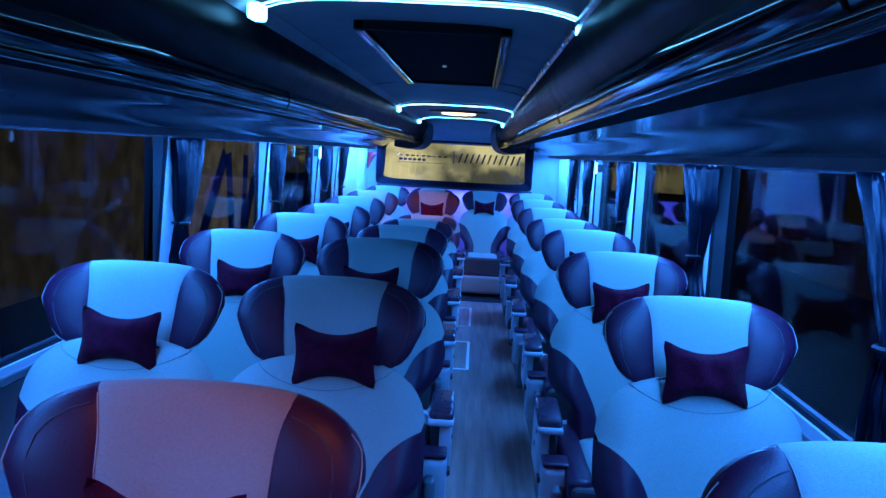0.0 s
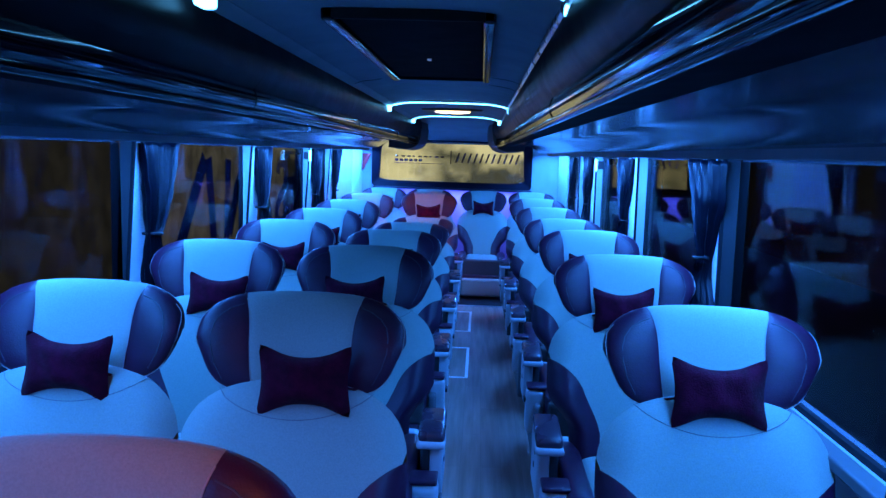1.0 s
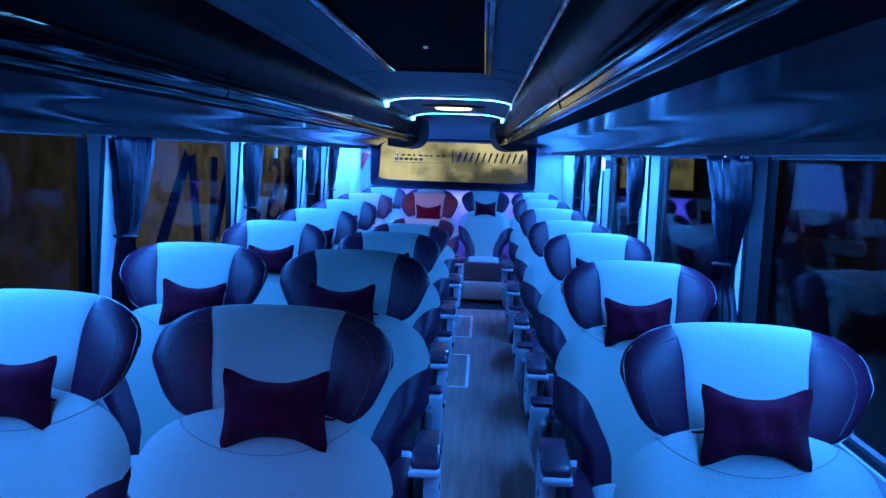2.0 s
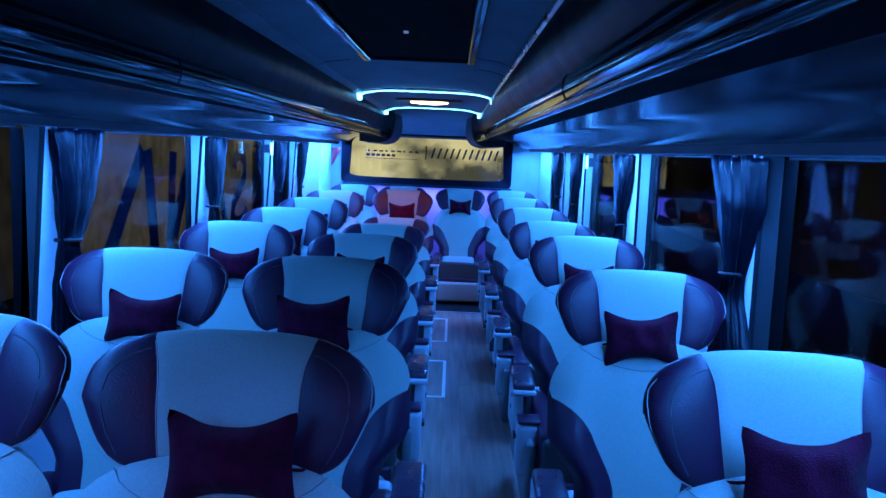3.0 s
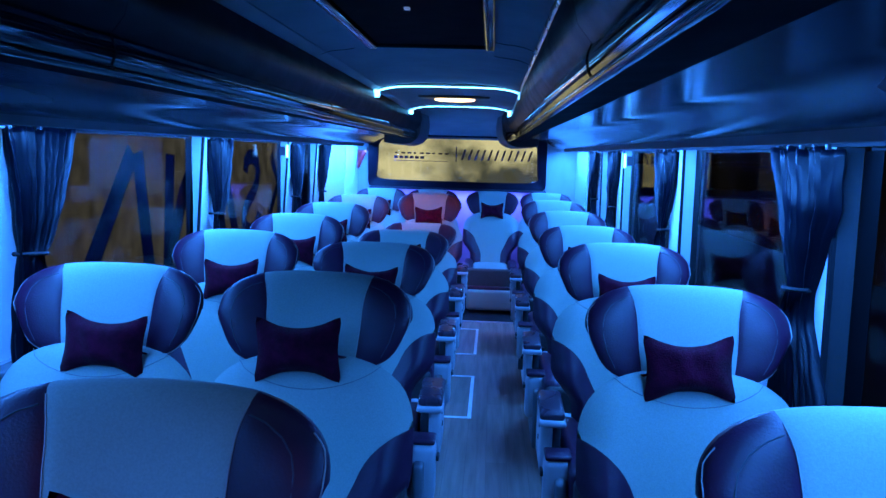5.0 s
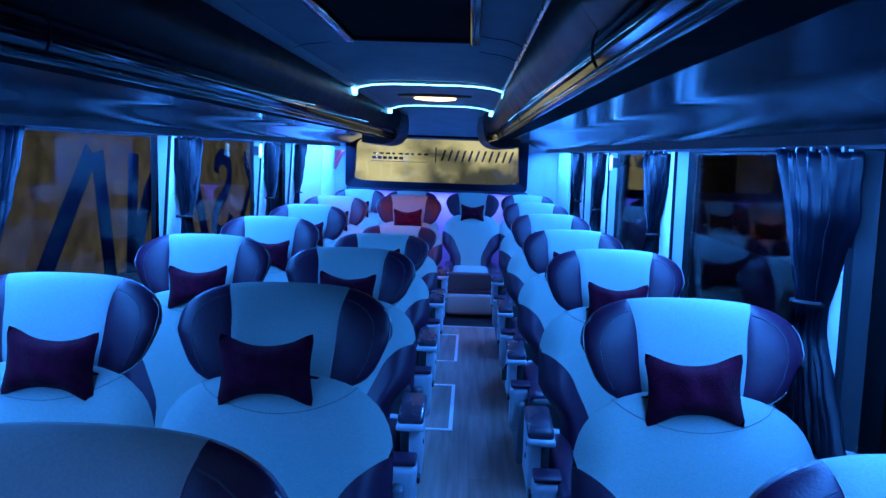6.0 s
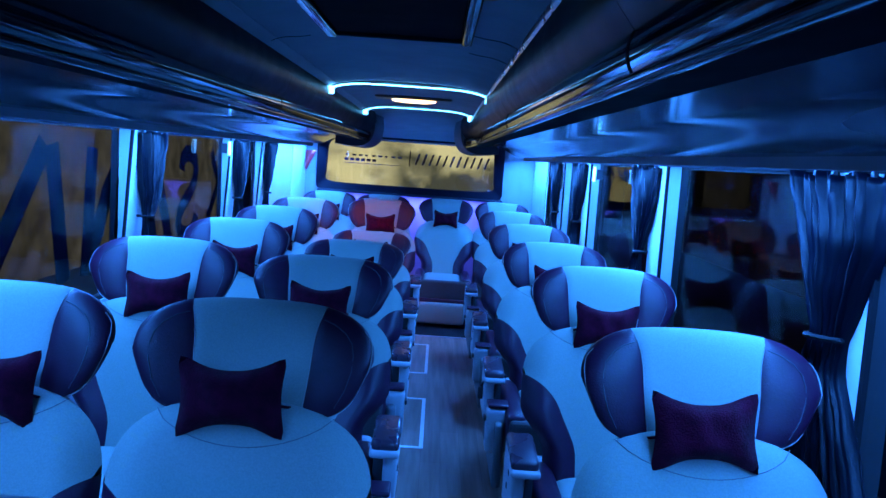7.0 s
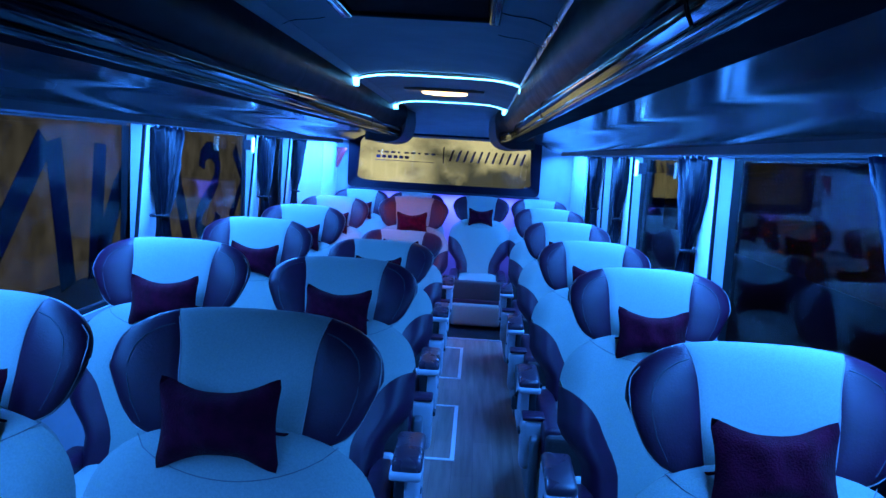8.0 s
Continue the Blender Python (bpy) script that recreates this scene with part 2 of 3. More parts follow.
def prism(profile, y0, y1, rows=1, warp=None):
    """A closed (x, z) outline drawn along y; warp(x, y, z) may bend it."""
    verts, faces, k = [], [], len(profile)
    for i in range(rows + 1):
        y = y0 + (y1 - y0) * i / rows
        for x, z in profile:
            verts.append(warp(x, y, z) if warp else (x, y, z))
    for i in range(rows):
        for j in range(k):
            faces.append((i * k + j, i * k + (j + 1) % k, (i + 1) * k + (j + 1) % k, (i + 1) * k + j))
    faces.append(tuple(range(k)))
    faces.append(tuple(rows * k + j for j in range(k)))
    return verts, faces


def sgn(v):
    return -1.0 if v < 0 else 1.0


def empty(name, m, label, category, group=""):
    ob = new(name)
    ob.matrix_world = m
    ob.empty_display_size = 0.1
    return tagged(ob, label, category, group)


# ---- the shell of the bus ----
WALL, SILL, TOP = 1.17, 0.82, 1.545
Y0, Y1 = -2.2, 10.25
tagged(part("floor", boxes((-1.25, 1.25, Y0, 10.4, -0.08, 0)), FLOORMAT), "brown wood-look vinyl floor of the bus aisle", "floor", kind="structure")

# where the joint in each post stands; the right side is a little further forward
POSTS = {-1: (0.73, 2.385, 4.015, 5.685, 7.345, 8.26), 1: (0.53, 2.195, 3.85, 5.505, 7.205, 8.28)}


def side_wall(side, name):
    s = side
    spec = []

    def bx(a, b, *rest):
        spec.append((min(s * a, s * b), max(s * a, s * b), *rest))
    bx(WALL, WALL + 0.08, Y0, Y1, 0, SILL)
    bx(WALL, WALL + 0.08, Y0, Y1, TOP, 2.02)
    bx(WALL, WALL + 0.08, Y0, Y0 + 0.5, SILL, TOP)
    bx(WALL, WALL + 0.08, 9.5, Y1, SILL, TOP)
    wall = tagged(part(name, boxes(*spec), WALLGREY), "grey panelled side wall of the bus below and above the windows", "wall", kind="structure")
    pa, pb = sorted((s * 1.150, s * 1.171))
    tagged(part("rear_side_panel", boxes((pa, pb, 9.52 if s < 0 else 9.25, 10.24, SILL, TOP), bevel=0.006), WHITE if s < 0 else PALEPANEL), "pale painted panel behind the last side window", "panel", kind="structure")
    if s < 0:
        tagged(part("rear_side_panel", boxes((pa, pb - 0.006, 8.56, 9.512, SILL, TOP), bevel=0.006), material("lavender_panel", (0.66, 0.60, 0.74), 0.45, color2=(0.60, 0.54, 0.68), scale=4)), "pale lavender panel beside the last curtain", "panel", kind="structure")
    # sill ledge
    tagged(part("window_ledge", boxes((min(s * 1.12, s * 1.175), max(s * 1.12, s * 1.175), Y0, 9.9, SILL - 0.03, SILL + 0.004), bevel=0.006), LEDGE),
           "grey ledge under the side windows", "ledge", kind="structure")
    for i, y in enumerate(POSTS[s]):
        post = new("window_post", None)
        tagged(post, "white painted post between side windows with a black rubber joint", "post", "window posts", "structure")
        # the posts stand proud of the glass; the left ones lean out towards the sill
        low, foot = (0.045, 0.075) if s < 0 else (0.006, 0.034)
        near = [(1.160, -0.012, -0.012), (1.2035, -foot, -0.026), (1.2035, -0.0105, -0.0105), (1.160, -0.0105, -0.0105)]
        joint = [(1.1485, -0.010, -0.010), (1.2035, -0.010, -0.010), (1.2035, 0.0068, 0.0068), (1.1485, 0.0068, 0.0068)]
        far = [(1.203, 0.0072, 0.0072), (1.150, 0.0072, 0.0072), (1.150, 0.20, 0.20), (1.166, 0.23, 0.23), (1.203, 0.23, 0.23)]
        # near front covers carry their shade in the colour, far ones their light
        for nm, poly, mat in (("front_cover", near, COVERSHADED if y < 5 else COVERLIT), ("rear_cover", far, WHITE), ("rubber_joint", joint, RUBBER)):
            k = len(poly)
            v = [(s * min(px + low, 1.2035), y + pb, SILL + 0.002) for px, pb, pt in poly] + [(s * px, y + pt, TOP) for px, pb, pt in poly]
            f = [tuple(range(k)), tuple(range(k, 2 * k))] + [(j, (j + 1) % k, k + (j + 1) % k, k + j) for j in range(k)]
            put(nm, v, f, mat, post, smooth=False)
    edges = [Y0 + 0.5] + [y for y in POSTS[s]] + [9.5]
    for i, (a, b) in enumerate(zip(edges, edges[1:])):
        a2, b2 = a + (0.23 if i else 0.0), b - (0.078 if i < len(edges) - 2 else 0)
        win = tagged(new("window_%s_%d" % (name[5:], i + 1)), "dark tinted side window of the bus at night", "window", "side windows", "structure")
        xa, xb = sorted((s * 1.205, s * 1.213))
        pane = part("pane", boxes((xa, xb, a2 - 0.01, b2 + 0.05, SILL - 0.01, TOP + 0.01)), DARKGLASS if s < 0 and i < 3 else GLASS, win)
        pane.visible_shadow = False
        ga, gb = sorted((s * 1.187, s * 1.2045))
        part("gasket", boxes((ga, gb, a2 + 0.001, a2 + 0.012, SILL, TOP), (ga, gb, a2 + 0.0125, b2 - 0.08, SILL, SILL + 0.018), (ga, gb, a2 + 0.0125, b2 - 0.02, TOP - 0.016, TOP)), RUBBER, win)
        # black strip stands in for the dark reflection beside the post
        fa, fb = sorted((s * 1.2037, s * 1.2047))
        wide = 0.05 if s > 0 else 0.03
        part("dark_reflection", boxes((fa, fb, b2 - wide, b2 + 0.046, SILL + 0.0185, TOP - 0.0165)), PANEDARK, win, "black strip in place of a dark reflection in the pane")
    return wall


side_wall(-1, "wall_left")
side_wall(1, "wall_right")
tagged(part("wall_front", boxes((-1.25, 1.25, Y0 - 0.08, Y0, 0, 2.05)), WALLGREY), "grey bulkhead at the front of the bus", "wall", kind="structure")


# ceiling: a shallow arch that falls a little towards the rear
def ceil_z(x, y):
    edge = 1.868 - 0.0045 * max(0, y - 3.5) - 0.006 * max(0, y - 6.0)
    return edge + 0.046 * (1 - abs(x / 0.44) ** 3.4)


def ceiling():
    xs = [-0.46 + 0.92 * i / 16 for i in range(17)]
    ys = [Y0 + (8.9 - Y0) * i / 30 for i in range(31)]
    v = [(x, y, ceil_z(x, y)) for y in ys for x in xs] + [(x, y, 2.02) for y in ys for x in xs]
    f, n, o = [], 17, 17 * 31
    for i in range(30):
        for j in range(16):
            a = i * n + j
            f.append((a, a + 1, a + n + 1, a + n))
            f.append((o + a, o + a + n, o + a + n + 1, o + a + 1))
    for j in range(16):
        f.append((j, o + j, o + j + 1, j + 1))
        a = 30 * n + j
        f.append((a, a + 1, o + a + 1, o + a))
    for i in range(30):
        a = i * n
        f.append((a, a + n, o + a + n, o + a))
        a = i * n + 16
        f.append((a, o + a, o + a + n, a + n))
    tagged(put("ceiling", v, f, CEIL), "dark grey cloth-covered arched bus ceiling", "ceiling", kind="structure")


ceiling()
RACKEND = 8.75


def rack(s):
    face = [(0.436, 1.868), (0.424, 1.84), (0.418, 1.79), (0.432, 1.74), (0.4605, 1.7040)]

    def bead(cx, cz, r, a0, a1, k=9):
        return [(cx + r * math.cos(radians(a0 + (a1 - a0) * i / (k - 1))), cz + r * math.sin(radians(a0 + (a1 - a0) * i / (k - 1)))) for i in range(k)]
    bow = [(0.4605, 1.7040), (0.4560, 1.6945), (0.4530, 1.6840), (0.4522, 1.6735), (0.4534, 1.6630), (0.4566, 1.6530), (0.4615, 1.6440)]
    bead_low = bead(0.474, 1.6385, 0.0135, 155, 275)
    lip = [(0.4752, 1.6250), (0.50, 1.6275), (0.53, 1.629), (0.565, 1.6285)]
    top = tagged(new("luggage_rack"), "dark overhead luggage rack with glossy black lower edge", "luggage rack", "overhead racks")

    def flare(x, y, z):
        k = max(0.0, (y - 8.05) / 0.70)
        return (s * (x - 0.075 * k * k), y, z - 0.02 * k)

    def strip(name, line, mat, deep, label="", end=RACKEND):
        ring = line + [(x + deep, z) for x, z in reversed(line)]
        v, f = prism(ring, Y0, end, 40, flare)
        return put(name, v, f, mat, top, label)
    strip("face_panel", face, RACKLEATHER, 0.03, "dark leatherette face")
    strip("gloss_strip", bow, GLOSSBLACK, 0.03, "bowed glossy black strip")
    strip("handrail", bead_low, GLOSSBLACK, 0.02, "glossy black hand rail")
    strip("lower_band", lip, MATTBLACK, 0.02, "matt black band")
    # the underside rolls down in a soft step over the window seats
    under = [(0.565, 1.6285)]
    for i in range(1, 31):
        x = 0.565 + (1.10 - 0.565) * i / 30
        q = min(1.0, max(0.0, (x - 0.72) / 0.18))
        under.append((x, 1.6285 - 0.012 * (x - 0.565) / 0.535 - 0.060 * (q * q * (3 - 2 * q))))
    under += [(1.168, 1.552), (1.168, 1.66), (0.565, 1.69)]
    v, f = prism([(s * x, z) for x, z in under], Y0, 9.3, 40)
    put("underside_panel", v, f, UNDER, top, "satin grey underside")
    # lip added to hide the LED lamp and keep its light off the aisle
    xa, xb = sorted((s * 0.936, s * 0.944))
    part("led_channel_lip", boxes((xa, xb, Y0 + 0.05, 9.28, 1.5337, 1.575), bevel=0.003), LIPGREY, top, "thin lip added to hide the LED line")
    # joints between rack sections
    for y in (1.20, 3.30, 5.40, 7.50):
        v, f = tube([(s * (x - 0.0012), y, z - 0.0006) for x, z in bow], 0.0014, 6)
        put("section_joint", v, f, RUBBER, top)
        v, f = tube([(s * (x + 0.0003), y, z) for x, z in face], 0.0009, 6)
        put("section_joint", v, f, RUBBER, top)
    # dark rounded end
    prof = [(0.30, 1.74), (0.303, 1.69), (0.312, 1.645), (0.330, 1.605), (0.36, 1.575), (0.40, 1.557), (0.45, 1.548), (0.62, 1.56), (0.62, 1.80), (0.40, 1.84), (0.31, 1.82)]
    bm = bmesh.new()
    va = [bm.verts.new((s * (x + 0.05), RACKEND - 0.02, z + 0.012)) for x, z in prof]
    vb = [bm.verts.new((s * x, RACKEND + 0.32, z)) for x, z in prof]
    vc = [bm.verts.new((s * (x + 0.02), RACKEND + 0.40, z)) for x, z in prof]
    k = len(prof)
    for p, q in ((va, vb), (vb, vc)):
        for j in range(k):
            bm.faces.new((p[j], p[(j + 1) % k], q[(j + 1) % k], q[j]))
    bm.faces.new(va)
    bm.faces.new(vc)
    bmesh.ops.recalc_face_normals(bm, faces=bm.faces)
    part("end_cap", bm, DARKPL, top, "black moulded end cap", smooth=False)
    # cove moulding between rack and ceiling: a broad painted one, a round metal one
    if s < 0:
        line = [(0.437, 1.856), (0.430, 1.862), (0.420, 1.868), (0.405, 1.876), (0.386, ceil_z(0.386, 0) - 0.004)]
        ring = line + [(x + 0.006, z + 0.010) for x, z in reversed(line)]
        v, f = prism(ring, Y0, 8.3, 30, lambda x, y, z: flare(x, y, z + ceil_z(0.43, y) - ceil_z(0.43, 0)))
        tagged(put("trim", v, f, WALLGREY), "grey cove moulding between rack and ceiling", "trim", kind="structure")
    else:
        v, f = tube([flare(0.437, y, ceil_z(0.43, y) - 0.007) for y in [Y0 + (8.3 - Y0) * i / 30 for i in range(31)]], 0.019, 14)
        tagged(put("trim", v, f, DULLTRIM), "dull metal rod between rack and ceiling", "trim", kind="structure")
    return top


for s in (-1, 1):
    rack(s)


# arched LED lines across the ceiling
def led_arch(y, half, mid, drop=0.0):
    arch = empty("ceiling_led_arch", pose(mid, y, 0), "bright cyan-blue LED line arched across the ceiling", "LED strip", "ceiling LED arches")
    for dy, r in ((0.0, 0.0030), (0.04, 0.0021)):
        pts = []
        for i in range(17):
            x = -half + 2 * half * i / 16
            pts.append((x, dy, ceil_z(half, y) - 0.012 - drop + 0.034 * (1 - abs(x / half) ** 5)))
        pts = [(-half - 0.004, dy, pts[0][2] - 0.02)] + pts + [(half + 0.004, dy, pts[-1][2] - 0.02)]
        v, f = tube(pts, r, 8)
        put("led_tube", v, f, LEDTUBE, arch)
    for s in (-1, 1):
        bm = boxes((s * half - 0.019, s * half + 0.019, -0.02, 0.045, ceil_z(half, y) - 0.045 - drop, ceil_z(half, y) - 0.004 - drop), bevel=0.008)
        part("corner_lens", bm, LEDTUBE, arch, "bright corner lens")
    v, f = prism([(-half, ceil_z(half, y) - 0.004), *[(-half + 2 * half * i / 12, ceil_z(-half + 2 * half * i / 12, y) - 0.006 - drop) for i in range(13)],
                  (half, ceil_z(half, y) - 0.004), *[(half - 2 * half * i / 12, ceil_z(half - 2 * half * i / 12, y) + 0.02) for i in range(13)]], 0.008, 0.03)
    put("channel", v, f, DARKPL, arch)


for y, h, mid in ((2.62, 0.410, 0.03), (6.50, 0.428, 0.010), (8.30, 0.402, 0.004)):
    led_arch(y, h, mid)


# oval warm lamps in brown recess panels
def oval_lamp(y):
    z = ceil_z(0, y)
    ob = empty("ceiling_lamp", pose(0, y, z - 0.012), "lit warm oval ceiling lamp in a dark brown panel", "ceiling lamp", "ceiling lamps")
    part("panel", boxes((-0.25, 0.25, -0.11, 0.11, -0.006, 0.03), bevel=0.012), material("brown_lamp_panel", (0.10, 0.05, 0.03), 0.3), ob, "dark brown panel")
    v = [(0.145 * math.cos(2 * math.pi * i / 28) * k, 0.065 * math.sin(2 * math.pi * i / 28) * k, h) for k, h in ((1, -0.007), (0.93, -0.018), (0.5, -0.024)) for i in range(28)]
    f = [(r * 28 + i, r * 28 + (i + 1) % 28, (r + 1) * 28 + (i + 1) % 28, (r + 1) * 28 + i) for r in range(2) for i in range(28)] + [tuple(56 + i for i in range(28))]
    put("diffuser", v, f, OVAL, ob, "glowing oval diffuser")
    return ob


oval_lamp(7.44)
oval_lamp(1.05)


# roof hatch
def roof_hatch():
    ob = empty("roof_hatch", pose(0.036, 3.945, 1.9), "closed black roof hatch panel with glossy side rails", "roof hatch")
    part("panel", boxes((-0.205, 0.205, -0.88, 0.88, -0.004, 0.02), bevel=0.004), MATTBLACK, ob, "matt black panel")
    for s in (-1, 1):
        xa, xb = sorted((s * 0.206, s * 0.240))
        part("side_rail", boxes((xa, xb, -0.90, 0.90, -0.022, 0.02), bevel=0.006), GLOSSBLACK, ob, "dark rail")
        xa, xb = sorted((s * 0.216, s * 0.222))
        part("rail_slot", boxes((xa, xb, -0.86, 0.86, -0.0245, -0.021)), CHROME if s < 0 else DARKPL, ob, "thin slot")
    for y in (-0.90, 0.88):
        part("end_frame", boxes((-0.240, 0.240, y, y + 0.02, -0.016, 0.02), bevel=0.004), RUBBER, ob)
    part("indicator", boxes((-0.016, 0.000, 0.10, 0.125, -0.010, 0.0), bevel=0.002), DOT, ob, "small pale indicator")


roof_hatch()


# rear wall with its window
def rear_wall():
    zb, zt = 1.20, 1.66
    out = [(-1.25, 0), (1.25, 0), (1.25, 2.02), (-1.25, 2.02)]
    bm = boxes((-1.25, 1.25, 10.25, 10.33, 0, 1.15), (-1.25, 1.25, 10.25, 10.33, zt - 0.02, 2.05), (-1.25, -1.0, 10.25, 10.33, 1.15, zt - 0.02), (0.80, 1.25, 10.25, 10.33, 1.15, zt - 0.02), (-1.01, -0.92, 10.252, 10.328, 1.14, 1.215), (0.70, 0.81, 10.252, 10.328, 1.14, 1.215))
    wall = tagged(part("wall_rear", bm, WALLGREY), "grey rear wall of the bus around the rear window", "wall", kind="structure")
    win = tagged(new("window_rear"), "wide rear window with rounded corners and dark surround", "window", kind="structure")
    # dark surround with a rounded trapezoid opening
    n = 40
    def opening(t, half, up, down, taper, square):
        c, s = math.cos(t), math.sin(t)
        x = sgn(c) * abs(c) ** square * half
        z = sgn(s) * abs(s) ** square * (up if s > 0 else down)
        return x * (1 - taper * s) - 0.095, 1.432 + z
    ring_in = [opening(2 * math.pi * (i + 0.5) / n, 0.84, 0.225, 0.236, 0.085, 0.22) for i in range(n)]
    ring_out = [opening(2 * math.pi * (i + 0.5) / n, 0.935, 0.255, 0.312, 0.0, 0.10) for i in range(n)]
    v = [(x, 10.17, z) for x, z in ring_out] + [(x, 10.21, z) for x, z in ring_in] + [(x, 10.26, z) for x, z in ring_in] + [(x, 10.26, z) for x, z in ring_out]
    f = []
    for a in range(4):
        b = (a + 1) % 4
        for i in range(n):
            f.append((a * n + i, a * n + (i + 1) % n, b * n + (i + 1) % n, b * n + i))
    put("surround", v, f, material("navy_window_surround", (0.007, 0.005, 0.013), 0.6, spec=0.12), win, smooth=False)
    pane = part("pane", boxes((-1.0, 1.0, 10.268, 10.276, 1.1, 1.70)), REARGLASS, win)
    pane.visible_shadow = False
    # film marks on the outside of the pane: plain slanted strokes and bars
    part("film_mark", boxes((-0.115, -0.104, 10.28, 10.283, 1.405, 1.560)), FILMBLUE, win)

    def stroke(x0, z0, x1, z1, w):
        v = [(x, y, z) for y in (10.28, 10.283) for x, z in ((x0 - w / 2, z0), (x0 + w / 2, z0), (x1 + w / 2, z1), (x1 - w / 2, z1))]
        put("film_mark", v, [(0, 1, 2, 3), (7, 6, 5, 4), (0, 4, 5, 1), (1, 5, 6, 2), (2, 6, 7, 3), (3, 7, 4, 0)], FILMBLUE, win, smooth=False)
    for i in range(11):
        x = -0.030 + 0.070 * i
        stroke(x - 0.018, 1.425, x + 0.018, 1.535, 0.020)
    for i in range(9):
        x = -0.76 + 0.066 * i
        part("film_mark", boxes((x, x + (0.042 if i % 3 else 0.026), 10.28, 10.283, 1.475, 1.492)), FILMBLUE, win)
    for i in range(6):
        x = -0.77 + 0.056 * i
        part("film_mark", boxes((x, x + 0.040, 10.28, 10.283, 1.425, 1.452)), FILMBLUE, win, "plain violet-blue film bar")
    part("film_line", boxes((-0.78, -0.20, 10.28, 10.283, 1.400, 1.405)), FILMBLUE, win)
    # sloping header between ceiling and rear window
    v, f = prism([(-1.2, 0), (1.2, 0), (1.2, 0.02), (-1.2, 0.02)], 0, 1)
    v = [(x, 8.9 + y * 1.33, 1.87 - 0.20 * y + z) for x, y, z in v]
    tagged(put("rear_header", v, f, CEIL, smooth=False), "dark blue-grey header panel above the rear window", "panel", kind="structure")
    tagged(part("rear_ledge", boxes((-1.0, 0.84, 10.06, 10.25, 1.108, 1.128), bevel=0.006), material("navy_ledge", (0.012, 0.012, 0.03), 0.6)), "narrow navy ledge under the rear window", "ledge", kind="structure")


rear_wall()


# ---- seats ----
def lean(z):
    return -0.232 + (z - 0.42) * 0.315


def swing(v, recline):
    """Turns a point of the back about the hinge."""
    a = radians(recline)
    y, z = v[1] + 0.30, v[2] - 0.42
    return (v[0], -0.30 + y * math.cos(a) + z * math.sin(a), 0.42 + z * math.cos(a) - y * math.sin(a))


HEADMID = 1.042


def head_point(u, v, front, groove=True):
    up = 0.112 * max(0, 1 - abs(u) ** 3.1) ** 0.42
    down = 0.152 * max(0, 1 - abs(u) ** 4.8) ** 0.44 - 0.015 * (1 - u * u)
    z = HEADMID + (up * v if v > 0 else down * v)
    a, seam = abs(u), 0.484 + 0.020 * v + 0.066 * max(0.0, v) ** 3
    a = a * seam / 0.53 if a <= 0.53 else seam + (a - 0.53) * (1 - seam) / 0.47
    x = sgn(u) * 0.270 * a * (1 - 0.08 * max(0, -v) ** 1.6)
    f = max(0, 1 - abs(u) ** 7) ** 0.5 * max(0, 1 - abs(v) ** 5) ** 0.5
    edge = 0.008 - 0.070 * u * u * (1 - 0.36 * u ** 4) * (1 - 0.3 * abs(v))
    if front:
        y = edge - 0.030 * f
        if groove:
            y += 0.0035 * math.exp(-((abs(u) - 0.53) / 0.02) ** 2)
    else:
        y = edge + 0.048 * f
    return (x, y + 0.32 * (z - HEADMID), z)


US = [-1, -0.9993, -0.997, -0.992, -0.983, -0.965, -0.945, -0.92, -0.86, -0.78, -0.69, -0.60, -0.555, -0.53, -0.505, -0.44, -0.33, -0.2, -0.07]
US = US + [0.07, 0.2, 0.33, 0.44, 0.505, 0.53, 0.555, 0.60, 0.69, 0.78, 0.86, 0.92, 0.945, 0.965, 0.983, 0.992, 0.997, 0.9993, 1]
VS = [-1, -0.985, -0.95, -0.88, -0.75, -0.55, -0.3, 0, 0.3, 0.55, 0.75, 0.88, 0.95, 0.985, 1]


def head_piece(a, b, recline):
    us = [u for u in US if a - 1e-6 <= u <= b + 1e-6]
    v, f, n, m = [], [], len(us), len(VS)
    for front in (True, False):
        for w in VS:
            for u in us:
                v.append(swing(head_point(u, w, front), recline))
    for k in range(2):
        for i in range(m - 1):
            for j in range(n - 1):
                q = k * n * m + i * n + j
                f.append((q, q + 1, q + n + 1, q + n))
    return v, f


def back_width(z):
    """Half the width: a narrow waist between the arms, square rounded shoulders."""
    q = max(0.0, min(1.0, (z - 0.52) / 0.14))
    w = 0.205 + 0.085 * q * q * (3 - 2 * q)
    if z > 0.72:
        w *= max(0.0, 1 - ((z - 0.72) / 0.226) ** 3.0) ** (1 / 2.6)
    return w


def back_inner(z):
    """Where the brown side begins, as a share of the half width."""
    if z >= 0.772:
        return 1.0
    q = min(1.0, (0.772 - z) / 0.19)
    return 1 - 0.52 * max(0.0, 1 - (1 - q) ** 2) ** 0.52


def back_point(u, z, front):
    w = back_width(z)
    g = max(0, 1 - (max(0, z - 0.70) / 0.246) ** 4) ** 0.5
    f = max(0, 1 - abs(u) ** 4) ** 0.5 * g
    bolster = math.exp(-((abs(u) - 0.80) / 0.2) ** 2) * max(0, min(1, (0.88 - z) / 0.22))
    y = lean(z)
    y = y - 0.060 * f - 0.045 * bolster * f if front else y + 0.085 * f
    return (u * w, y, z)


ZS = [0.36, 0.42, 0.48, 0.53, 0.56, 0.59, 0.62, 0.655, 0.68, 0.70, 0.72, 0.74, 0.755, 0.764, 0.769, 0.7715, 0.79, 0.81, 0.835, 0.86, 0.88, 0.90, 0.915, 0.927, 0.935, 0.941, 0.944, 0.9455]


